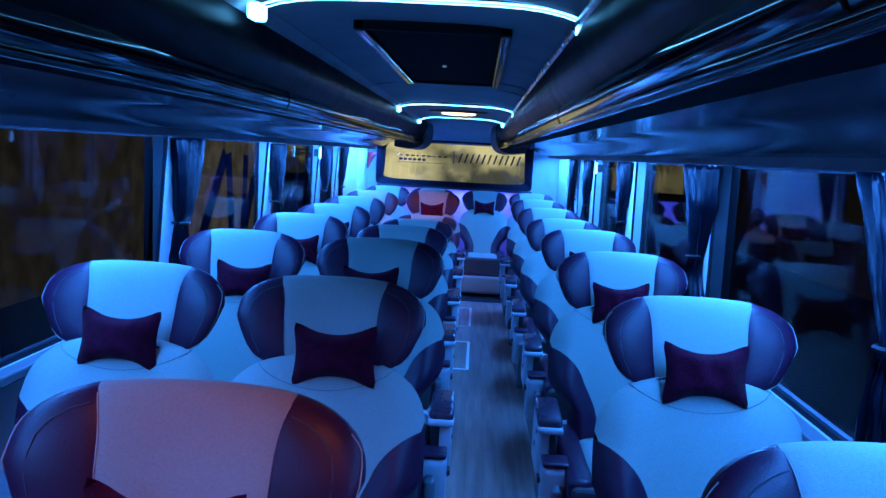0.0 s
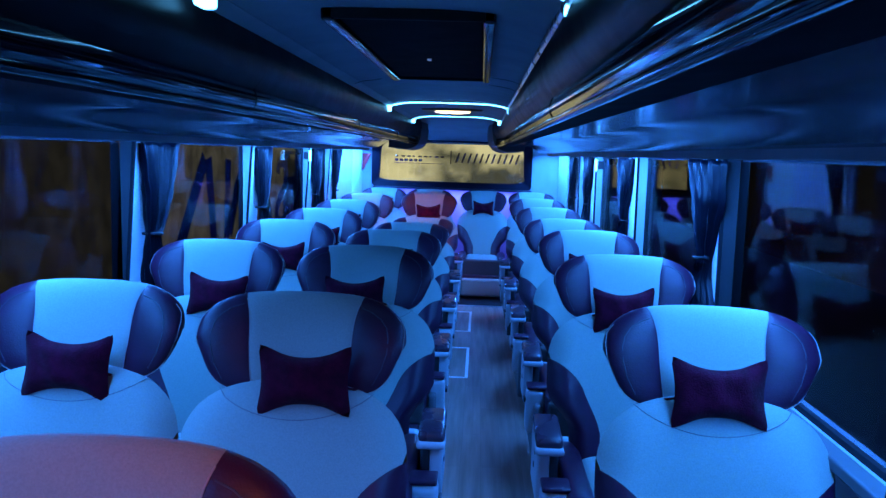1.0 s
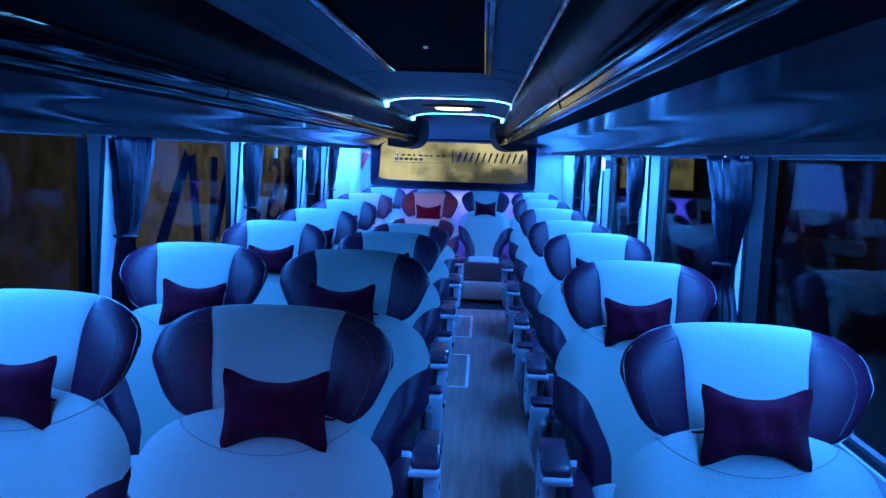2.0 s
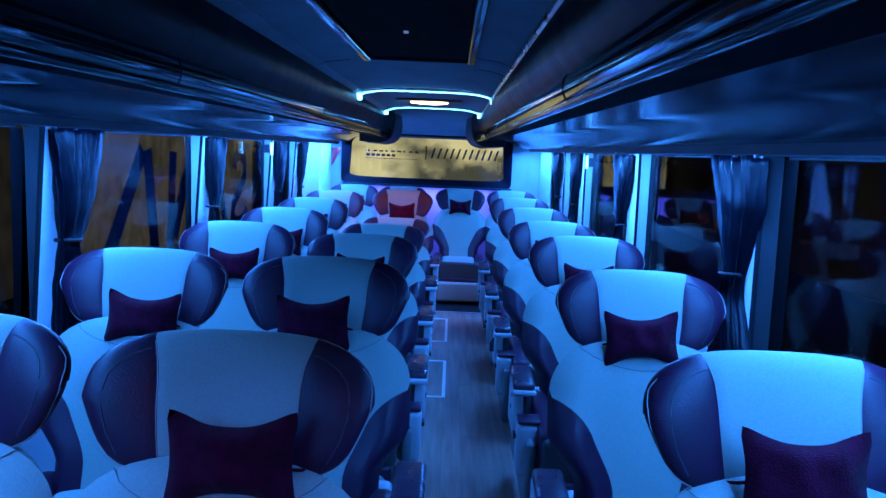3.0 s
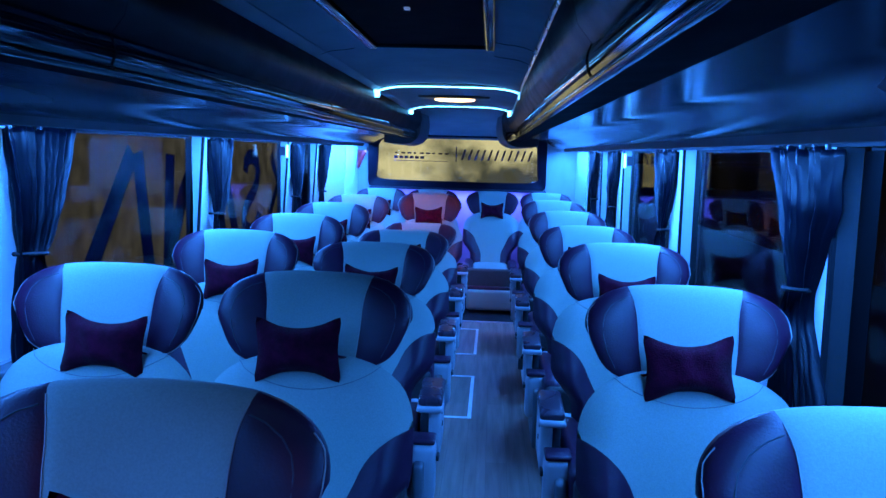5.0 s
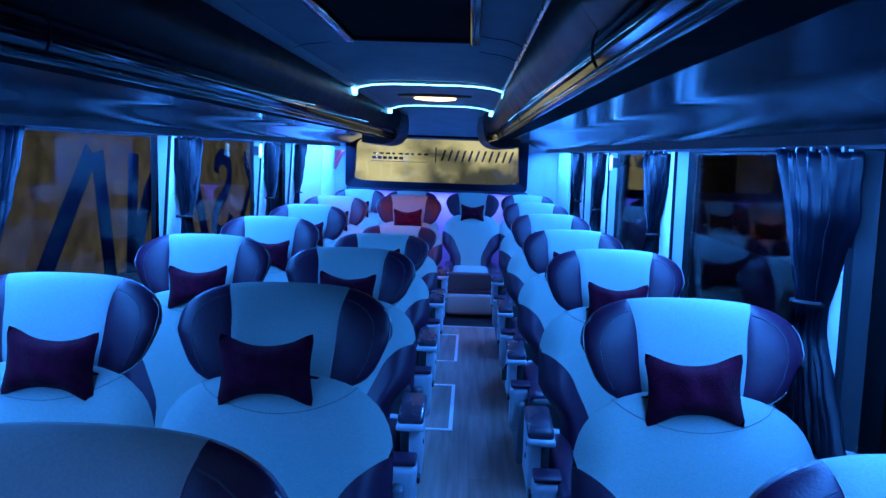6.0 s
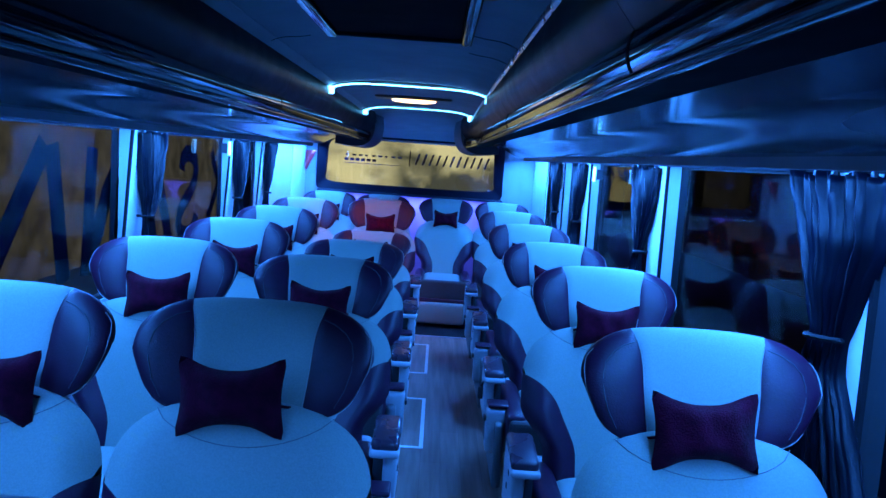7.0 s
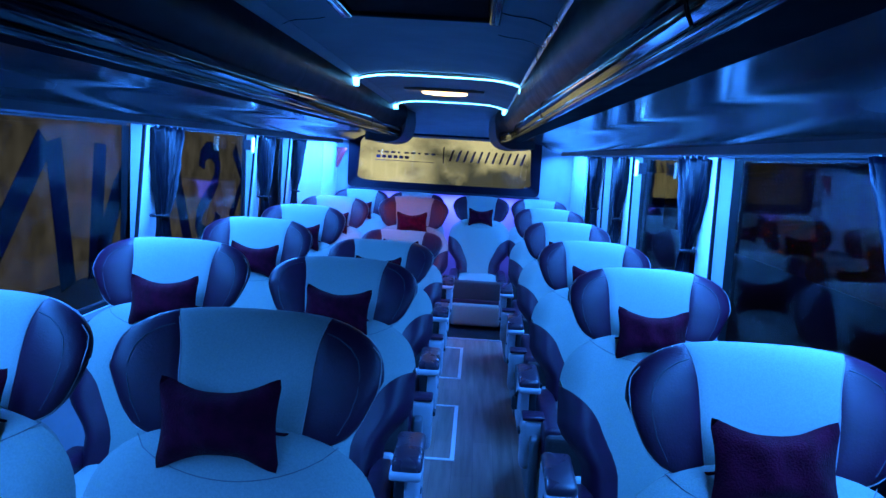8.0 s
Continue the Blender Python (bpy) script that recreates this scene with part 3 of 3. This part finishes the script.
def back_mesh(zone, recline):
    """zone 0: the pale middle and the back; -1, 1: a brown side."""
    v, f = [], []
    cols = 14 if zone == 0 else 7
    rows = []
    zs = [z for z in ZS if zone == 0 or z < 0.7718]
    for z in zs:
        t = back_inner(z)
        if zone == 0:
            us = [-t + 2 * t * j / (cols - 1) for j in range(cols)]
        else:
            us = [zone * (t + (1 - t) * j / (cols - 1)) for j in range(cols)]
        rows.append((z, us))
    for z, us in rows:
        for u in us:
            v.append(swing(back_point(u, z, True), recline))
    for i in range(len(zs) - 1):
        for j in range(cols - 1):
            q = i * cols + j
            f.append((q, q + 1, q + cols + 1, q + cols))
    if zone == 0:
        o = len(v)
        for z in ZS:
            for j in range(cols):
                u = -1 + 2 * j / (cols - 1)
                v.append(swing(back_point(u, z, False), recline))
        for i in range(len(ZS) - 1):
            for j in range(cols - 1):
                q = o + i * cols + j
                f.append((q, q + cols, q + cols + 1, q + 1))
    return v, f


def make_seat(arms, recline=0.0):
    seat = empty("coach_seat", Matrix(), "beige fabric reclining coach seat with brown leather wings", "coach seat", "coach seats")
    # head rest
    v, f = head_piece(-0.53, 0.53, recline)
    head = put("headrest", v, f, FABRIC, seat, "wide winged headrest with beige centre")
    for s in (-1, 1):
        v, f = head_piece(-1, -0.53, recline) if s < 0 else head_piece(0.53, 1, recline)
        put("wing", v, f, LEATHER, head, "brown leather wing")
        pts = [swing(head_point(s * u, w, True, False), recline) for u, w in ((0.56, 0.80), (0.66, 0.77), (0.76, 0.68), (0.825, 0.5), (0.85, 0.2), (0.85, -0.15), (0.83, -0.5), (0.78, -0.8))]
        v, f = tube(pts, 0.0016, 5)
        put("stitching", v, f, STITCH, head)
        rim = [(u, 0.97) for u in (0.90, 0.94, 0.965)] + [(0.983, w) for w in (0.7, 0.35, 0.0, -0.35, -0.7)] + [(u, -0.97) for u in (0.965, 0.92, 0.88, 0.83, 0.76, 0.68)]
        v, f = tube([swing(Vector(head_point(s * u, w, True, False)) + Vector((0, -0.0016, 0)), recline) for u, w in rim], 0.0013, 5)
        put("piping", v, f, PIPING, head)
        v, f = tube([swing(Vector(head_point(s * 0.53, w / 10, True)) + Vector((0, -0.001, 0)), recline) for w in range(-9, 10)], 0.0014, 5)
        put("stitching", v, f, PIPING, head)
    # back
    v, f = back_mesh(0, recline)
    back = put("backrest", v, f, BACKFABRIC, seat, "beige fabric backrest")
    for s in (-1, 1):
        v, f = back_mesh(s, recline)
        put("side_bolster", v, f, LEATHER, back, "brown leather side bolster")
    pts = []
    for i in range(17):
        x = -0.195 + 0.39 * i / 16
        z = 0.868 + 0.052 * (x / 0.195) ** 2
        p = back_point(x / back_width(z), z, True)
        pts.append(swing((p[0], p[1] - 0.0005, p[2]), recline))
    v, f = tube(pts, 0.0011, 5)
    put("stitching", v, f, SEAM, back)
    # neck bracket between head and back
    a, b = swing((0, -0.03, 0.915), recline), swing((0, -0.03, 0.94), recline)
    part("neck_bracket", boxes((-0.17, 0.17, a[1] - 0.03, a[1] + 0.04, a[2] - 0.01, b[2] + 0.0), bevel=0.008), DARKPL, seat)
    # cushion
    cush = part("seat_cushion", boxes((-0.175, 0.175, -0.80, -0.22, 0.335, 0.455), bevel=0.035, segments=4), BACKFABRIC, seat, "beige fabric cushion", True)
    for s in (-1, 1):
        xa, xb = sorted((s * 0.17, s * 0.258))
        part("cushion_side", boxes((xa, xb, -0.79, -0.20, 0.33, 0.482), bevel=0.03, segments=4), LEATHER, cush, "brown leather edge", True)
    part("front_band", boxes((-0.25, 0.25, -0.812, -0.745, 0.285, 0.460), bevel=0.022, segments=3), TAUPE, seat, "taupe cushion front")
    leg = part("leg_rest", boxes((-0.235, 0.235, -0.83, -0.795, 0.075, 0.30), bevel=0.015), LEATHER, seat, "folded leg rest", True)
    part("leg_pad", boxes((-0.215, 0.215, -0.868, -0.800, 0.072, 0.268), bevel=0.032, segments=4), BACKFABRIC, leg, "beige padded panel", True)
    part("base", boxes((-0.20, 0.20, -0.70, -0.06, 0.0, 0.335), bevel=0.01), STEEL, seat, "dark steel seat base")
    part("back_shell", boxes((-0.24, 0.24, -0.16, -0.09, 0.20, 0.46), bevel=0.02), SHELL, seat)
    for s in arms:
        def span(a, b):
            return sorted((s * a, s * b))
        # the upright stands on the aisle side; the pad hangs over towards the cushion
        arm = part("armrest", boxes((*span(0.302, 0.345), -0.525, -0.26, 0.36, 0.572), bevel=0.012, segments=3), SHELL, seat, "pale plastic armrest", True)
        bm = boxes((*span(0.262, 0.352), -0.548, -0.33, 0.572, 0.610), bevel=0.016, segments=4)
        for q in bm.verts:
            q.co.z += 0.03 * max(0, (q.co.y + 0.535) / 0.48) - 0.010 * max(0, (-0.50 - q.co.y) / 0.05)
        part("arm_pad", bm, ARMPAD, arm, "brown leather arm pad", True)
        part("arm_lip", boxes((*span(0.258, 0.354), -0.562, -0.47, 0.548, 0.573), bevel=0.010, segments=3), SHELL, arm, "pale plastic lip under the pad", True)
        part("inner_cover", boxes((*span(0.266, 0.3015), -0.46, -0.24, 0.42, 0.5475), bevel=0.008), DARKPL, arm, "dark inner cover", True)
        for by, bz in ((-0.44, 0.52), (-0.40, 0.46)):
            part("bolt_cover", boxes((*span(0.343, 0.348), by - 0.009, by + 0.009, bz - 0.009, bz + 0.009), bevel=0.002), DARKPL, arm)
        part("side_panel", boxes((*span(0.262, 0.3015), -0.72, -0.02, 0.12, 0.41), bevel=0.014, segments=3), SIDEPL, seat, "grey plastic side panel", True)
        corner = part("control_box", boxes((*span(0.240, 0.338), -0.665, -0.56, 0.255, 0.464), bevel=0.024, segments=4), SHELL, seat, "pale rounded front corner", True)
        part("corner_pad", boxes((*span(0.242, 0.336), -0.660, -0.562, 0.4645, 0.482), bevel=0.008, segments=3), LEATHER, corner, "brown leather corner top", True)
        part("lever", boxes((*span(0.339, 0.350), -0.64, -0.59, 0.40, 0.42), bevel=0.004), DARKPL, seat)
    return seat


def make_pillow():
    ob = empty("neck_pillow", Matrix(), "small maroon velvet bow-shaped neck pillow strapped to the headrest", "pillow", "neck pillows")
    n, m = 17, 11
    v, f = [], []
    for side in (-1, 1):
        for i in range(m):
            b = -1 + 2 * i / (m - 1)
            for j in range(n):
                a = -1 + 2 * j / (n - 1)
                x = 0.122 * a * (0.88 + 0.12 * b * b) * (1 - 0.075 * b ** 8)
                z = 0.094 * b * (0.60 + 0.40 * abs(a) ** 2.2) * (1 - 0.09 * a ** 8)
                t = 0.042 * max(0, (1 - a ** 4)) ** 0.7 * max(0, (1 - b ** 4)) ** 0.7 * (0.78 + 0.25 * math.cos(a * 2.2))
                v.append((x, side * t + 0.004 * math.sin(9 * a + 2 * b), z))
    for k in range(2):
        for i in range(m - 1):
            for j in range(n - 1):
                q = k * n * m + i * n + j
                f.append((q, q + 1, q + n + 1, q + n))
    put("cushion", v, f, VELVET, ob)
    for s in (-1, 1):
        v, f = tube([(s * 0.090, 0.010, -0.012), (s * 0.108, 0.030, -0.018), (s * 0.122, 0.060, -0.022)], 0.0035, 6)
        put("strap", v, f, VELVET, ob)
    return ob


# seats by the window, by the aisle, and single: x, y, sink and recline of each, and how its pillow hangs
SEATS_W = (((-0.794, 2.895, 0, 0), (0.0, -0.01, 1)), ((-0.782, 3.945, 0, 0), (0.03, -0.010, 2)), ((-0.787, 5.08, -0.010, 0), (0.01, 0, -2)),
           ((-0.808, 6.22, -0.025, 0), (0.01, 0, 2)), ((-0.835, 7.36, -0.03, 0), (0.01, 0, -1)), ((-0.842, 8.48, -0.03, 0), (0.01, 0, 1)))
SEATS_A = (((-0.21, 1.737, 0, 0), (0.0, 0, 2)), ((-0.194, 2.83, 0, 0), (0.03, -0.002, -1)), ((-0.19, 3.925, 0, 0), (-0.024, 0.004, -2)),
           ((-0.222, 5.14, 0, 9), (0.0, 0, 2)), ((-0.227, 6.26, 0, 16), (0.0, 0, -1)), ((-0.231, 7.38, 0, 22), (0.0, 0, 1)), ((-0.236, 8.50, 0, 0), (0.0, 0, -2)))
SEATS_R = (((0.792, 1.65, 0, 0), (0.0, 0, 1)), ((0.846, 2.85, 0, 0), (0.0, 0.005, 0)), ((0.816, 3.916, 0, 0), (-0.012, 0.0, -2)), ((0.835, 5.08, -0.012, 0), (0.0, -0.005, 1)),
           ((0.820, 6.24, -0.043, 0), (0.0, 0, 2)), ((0.812, 7.36, -0.04, 0), (0.0, 0, -2)), ((0.80, 8.48, -0.03, 0), (0.0, 0, 1)))
masters = {}


def seat_at(x, y, z, arms, recline, pillow=(0, 0, 0)):
    key = (arms, recline)
    m = pose(x, y, z)
    if key not in masters:
        masters[key] = make_seat(arms, recline)
        masters[key].matrix_world = m
    else:
        copy_thing(masters[key], m)
    dx, dz, tilt = pillow
    p = swing((0, -0.120, 0.963), recline)
    mp = m @ pose(p[0] + dx, p[1], p[2] + dz, -14 - recline, tilt, 0)
    if "pillow" not in masters:
        masters["pillow"] = make_pillow()
        masters["pillow"].matrix_world = mp
    else:
        copy_thing(masters["pillow"], mp)


for table, arms in ((SEATS_W, ()), (SEATS_A, (1,)), (SEATS_R, (-1,))):
    for (x, y, z, recline), pillow in table:
        seat_at(x, y, z, arms, recline, pillow)
for x in (-0.86, -0.33, 0.29, 0.84):
    seat_at(x, 10.02, -0.04, (), 0.0)


# ---- curtains ----
def make_curtain(s, y, k):
    ob = empty("curtain", Matrix(), "navy pleated window curtain tied back to the post", "curtain", "tied-back curtains")
    rnd = random.Random(k)
    ph = rnd.uniform(0, 6)
    n, m = 110, 40
    v, f = [], []
    for i in range(m):
        z = 1.535 - (1.535 - 0.80) * i / (m - 1)
        # near and far edge along y, gathered at the tie
        if z > 1.15:
            q = (z - 1.15) / 0.385
            if s > 0:
                lo, hi = 0.066 - 0.105 * min(1.0, 1.7 * q), 0.215 + (0.19 if y < 5 else 0.25) * q ** 0.9
            else:
                lo, hi = 0.032 - 0.055 * q, 0.195 + 0.19 * q ** 0.85
        else:
            q = (1.15 - z) / 0.35
            lo, hi = (0.064 - 0.24 * max(0.0, q - 0.22), 0.215 + 0.05 * q ** 0.6) if s > 0 else (0.032 - 0.015 * q, 0.165 + 0.05 * q)
        lo += 0.05 if y > 5 else 0.0
        if s > 0 and 5 < y < 8:
            lo, hi = lo + 0.10 - 0.06 * max(0.0, (z - 1.15) / 0.385), hi + 0.07
        mid, half = (lo + hi) / 2, (hi - lo) / 2
        if i == 0:
            lo_top, hi_top = lo, hi
        for j in range(n):
            a = -1 + 2 * j / (n - 1)
            w = math.sin(a * 24 + ph + 1.4 * math.sin(3 * a + ph) + 0.5 * math.sin(2.3 * a + 3 * z))
            fold = 0.016 * w + 0.007 * math.sin(a * 57 + 2 * z + ph) + 0.004 * math.sin(a * 13 + 23 * z + 2 * ph) * math.sin(31 * z + 5 * a)
            squeeze = 0.50 + 0.50 * min(1, abs(z - 1.15) / 0.12)
            v.append((s * (1.128 - fold * squeeze + 0.012 * math.sin(4 * z + ph)), y + mid + a * half, z + 0.006 * math.sin(a * 9)))
    for i in range(m - 1):
        for j in range(n - 1):
            q = i * n + j
            f.append((q, q + 1, q + n + 1, q + n))
    cloth = put("cloth", v, f, CURTAIN, ob)
    mod = cloth.modifiers.new("thick", "SOLIDIFY")
    mod.thickness = 0.003
    for i in range(5):
        hy = y + (lo_top + (hi_top - lo_top) * (i + 0.5) / 5)
        part("hook", boxes((s * 1.128 - 0.006, s * 1.128 + 0.006, hy - 0.008, hy + 0.008, 1.528, 1.546), bevel=0.003), DARKPL, ob)
    pts = [(s * 1.128 + 0.022 * math.cos(t), y + (0.140 if s > 0 else 0.113) + (0.085 if s > 0 and 5 < y < 8 else 0.0) + (0.078 if s > 0 else 0.084) * math.sin(t), 1.15 - 0.008 * math.sin(t)) for t in [2 * math.pi * i / 20 for i in range(20)]]
    v, f = tube(pts, 0.007, 6, True)
    put("tie_band", v, f, RUBBER, ob, "dark tie band")
    return ob


for s in (-1, 1):
    for k, y in enumerate(POSTS[s]):
        if y > 2:
            make_curtain(s, y, k + 10 * (s > 0))
    v, f = tube([(s * 1.152, Y0 + 0.3, 1.545), (s * 1.152, 9.4, 1.545)], 0.009, 6)
    rail = tagged(put("curtain_rail", v, f, DARKPL), "thin dark curtain rail over the side windows", "curtain rail")

# small lit markers by the windows
for s, y in ((1, 6.816), (-1, 7.10)):
    ob = empty("window_light", pose(s * 1.10, y, 1.476), "small lit cyan-white lamp beside the curtain", "lamp", "window lamps")
    part("lens", boxes((-0.006, 0.006, -0.013, 0.013, -0.042, 0.042), bevel=0.004), LEDTUBE, ob)
    xa, xb = sorted((s * 0.006, s * 0.05))
    part("holder", boxes((xa, xb, -0.008, 0.008, -0.03, 0.03), bevel=0.002), DARKPL, ob)
# dark buckle hanging by a single seat
ob = empty("seat_belt", pose(0.505, 5.86, 0.40), "black seat belt end hanging over a seat edge", "seat belt")
v, f = tube([(0.075, 0.03, 0.085), (0.045, 0.02, 0.100), (0.010, 0.005, 0.092), (-0.018, -0.005, 0.068), (-0.034, -0.010, 0.040)], 0.013, 8)
put("webbing", v, f, RUBBER, ob)
part("buckle", boxes((-0.054, -0.018, -0.028, 0.008, -0.015, 0.045), bevel=0.009, segments=3), DARKPL, ob)
# red cloth at the rear corner
v, f = [], []
for i in range(7):
    for j in range(5):
        a, b = j / 4, i / 6
        v.append((-1.12 + 0.10 * a * (1 - 0.8 * b), 10.02 + 0.012 * math.sin(7 * a + 3 * b), 1.50 - 0.19 * b))
for i in range(6):
    for j in range(4):
        q = i * 5 + j
        f.append((q, q + 1, q + 6, q + 5))
cloth = put("red_pennant", v, f, REDPL)
tagged(cloth, "small red cloth hanging at the rear corner", "cloth")
mod = cloth.modifiers.new("thick", "SOLIDIFY")
mod.thickness = 0.004
# thin wires along the ceiling beside the hatch
for s, y in ((1, 4.72), (1, 5.12), (-1, 4.95)):
    pts = [(s * (0.275 + 0.145 * i / 8), y + 0.015 * math.sin(i * 0.9), ceil_z(0.275 + 0.145 * i / 8, y) - 0.004) for i in range(9)]
    v, f = tube(pts, 0.0012, 5)
    tagged(put("ceiling_wire", v, f, RUBBER), "thin black wire along the ceiling cloth", "wire", "ceiling wires")

# ---- floor frames ----
for y0, y1 in ((6.16, 7.03), (7.61, 8.49)):
    ob = empty("floor_hatch", pose(0, y0, 0), "flush floor hatch with thin bright metal frame", "floor hatch", "floor hatches")
    for spec in ((-0.06, 0.21, 0, 0.022), (-0.06, 0.21, y1 - y0 - 0.022, y1 - y0), (0.188, 0.21, 0.0225, y1 - y0 - 0.0225), (-0.06, -0.038, 0.0225, y1 - y0 - 0.0225)):
        part("frame_bar", boxes((*spec, 0.0, 0.004)), WHITE, ob)
# black sheet laid on the floor for the shade beneath the last seats
tagged(part("rear_shade_sheet", boxes((-1.16, 1.16, 8.83, 10.2, 0.0005, 0.005)), RUBBER), "black sheet in place of the shade under the last row", "floor mat", kind="structure")
tagged(part("seat_track", boxes((0.628, 0.636, 0.6, 8.78, 0.0, 0.012), bevel=0.002), TRIM), "thin metal seat track along the aisle floor", "trim", kind="structure")
tagged(part("floor_trim", boxes((-0.1, 0.60, 8.79, 8.82, 0.0, 0.006)), TRIM), "thin metal floor joint before the last row", "trim", kind="structure")

# ---- outside ----
tagged(part("ground", boxes((-400, 400, -400, 400, -1.30, -1.20)), ASPHALT), "dark night asphalt outside the bus", "ground", kind="structure")
# this wall glows by itself in place of lamplight falling on it
wallout = backdrop_material("glowing_yard_wall", (0.018, 0.017, 0.0135), (0.043, 0.040, 0.032), 2.5, 2.6, (1, 1, 0.8), pool=(9.5, 19.0))
tagged(part("backdrop_left", boxes((-7.1, -7.0, -30, 30, -1.2, 6)), wallout), "backdrop glowing dim ochre in place of a lamplit yard wall", "backdrop", kind="structure")
# faint glow added so that the right panes don't go black
darkout = backdrop_material("faint_glow_yard", (0.003, 0.003, 0.004), (0.012, 0.011, 0.010), 0.5, 0.4)
tagged(part("backdrop_right", boxes((9.0, 9.1, -30, 40, -1.2, 6)), darkout), "faintly glowing backdrop added beside the bus", "backdrop", kind="structure")
# yellow yard light is the backdrop's own glow, the shrubs a dark mask
rearout = backdrop_material("glowing_night_yard", (0.075, 0.078, 0.055), (0.80, 0.73, 0.40), 1.0, 0.75, (1, 1, 1.5), (0.30, 0.52), trees=(-0.85, 1.40))
tagged(part("backdrop_rear", boxes((-2.7, 2.5, 20, 20.1, -1.2, 4)), rearout), "backdrop glowing yellow in place of a lit yard behind the bus", "backdrop", kind="structure")

# dark blue film shapes on the outside of the left windows
film = tagged(new("window_film"), "large dark blue film shapes on the side windows", "window film")


def film_stroke(points, w, x=-1.217):
    """A flat ribbon along (y, z) points on the outer face of the panes."""
    pts = [Vector(p) for p in points]
    v, f, k = [], [], len(pts)
    for i, p in enumerate(pts):
        d = (pts[min(i + 1, k - 1)] - pts[max(i - 1, 0)]).normalized()
        side = Vector((-d.y, d.x)) * w / 2
        for dx in (0, -0.002):
            v += [(x + dx, *(p + side)), (x + dx, *(p - side))]
    for i in range(k - 1):
        a, b = 4 * i, 4 * i + 4
        f += [(a, a + 1, b + 1, b), (a + 2, b + 2, b + 3, a + 3), (a, b, b + 2, a + 2), (a + 1, a + 3, b + 3, b + 1)]
    f += [(0, 2, 3, 1), (4 * k - 4, 4 * k - 3, 4 * k - 1, 4 * k - 2)]
    put("film_stroke", v, f, FILM, film, smooth=False)


for points, w in ((((4.58, 0.93), (5.03, 1.46)), 0.105), (((5.19, 0.93), (5.08, 1.46)), 0.105),
                  (((5.385, 0.93), (5.425, 1.452)), 0.10), (((5.44, 1.02), (5.58, 1.26), (5.77, 1.446)), 0.115), (((5.84, 0.93), (5.86, 1.45)), 0.10),
                  (((5.80, 0.93), (6.10, 1.45)), 0.105), (((6.41, 0.93), (6.13, 1.45)), 0.105),
                  (((7.12, 1.45), (7.31, 1.254), (7.08, 1.04)), 0.085)):
    film_stroke(points, w)
film_stroke([(6.565, 1.345), (6.58, 1.405), (6.64, 1.435), (6.72, 1.435), (6.80, 1.40), (6.825, 1.34), (6.805, 1.275), (6.73, 1.215), (6.62, 1.16), (6.545, 1.105), (6.53, 1.05), (6.57, 1.00), (6.66, 0.975), (6.76, 0.985), (6.83, 1.03), (6.85, 1.08)], 0.095)
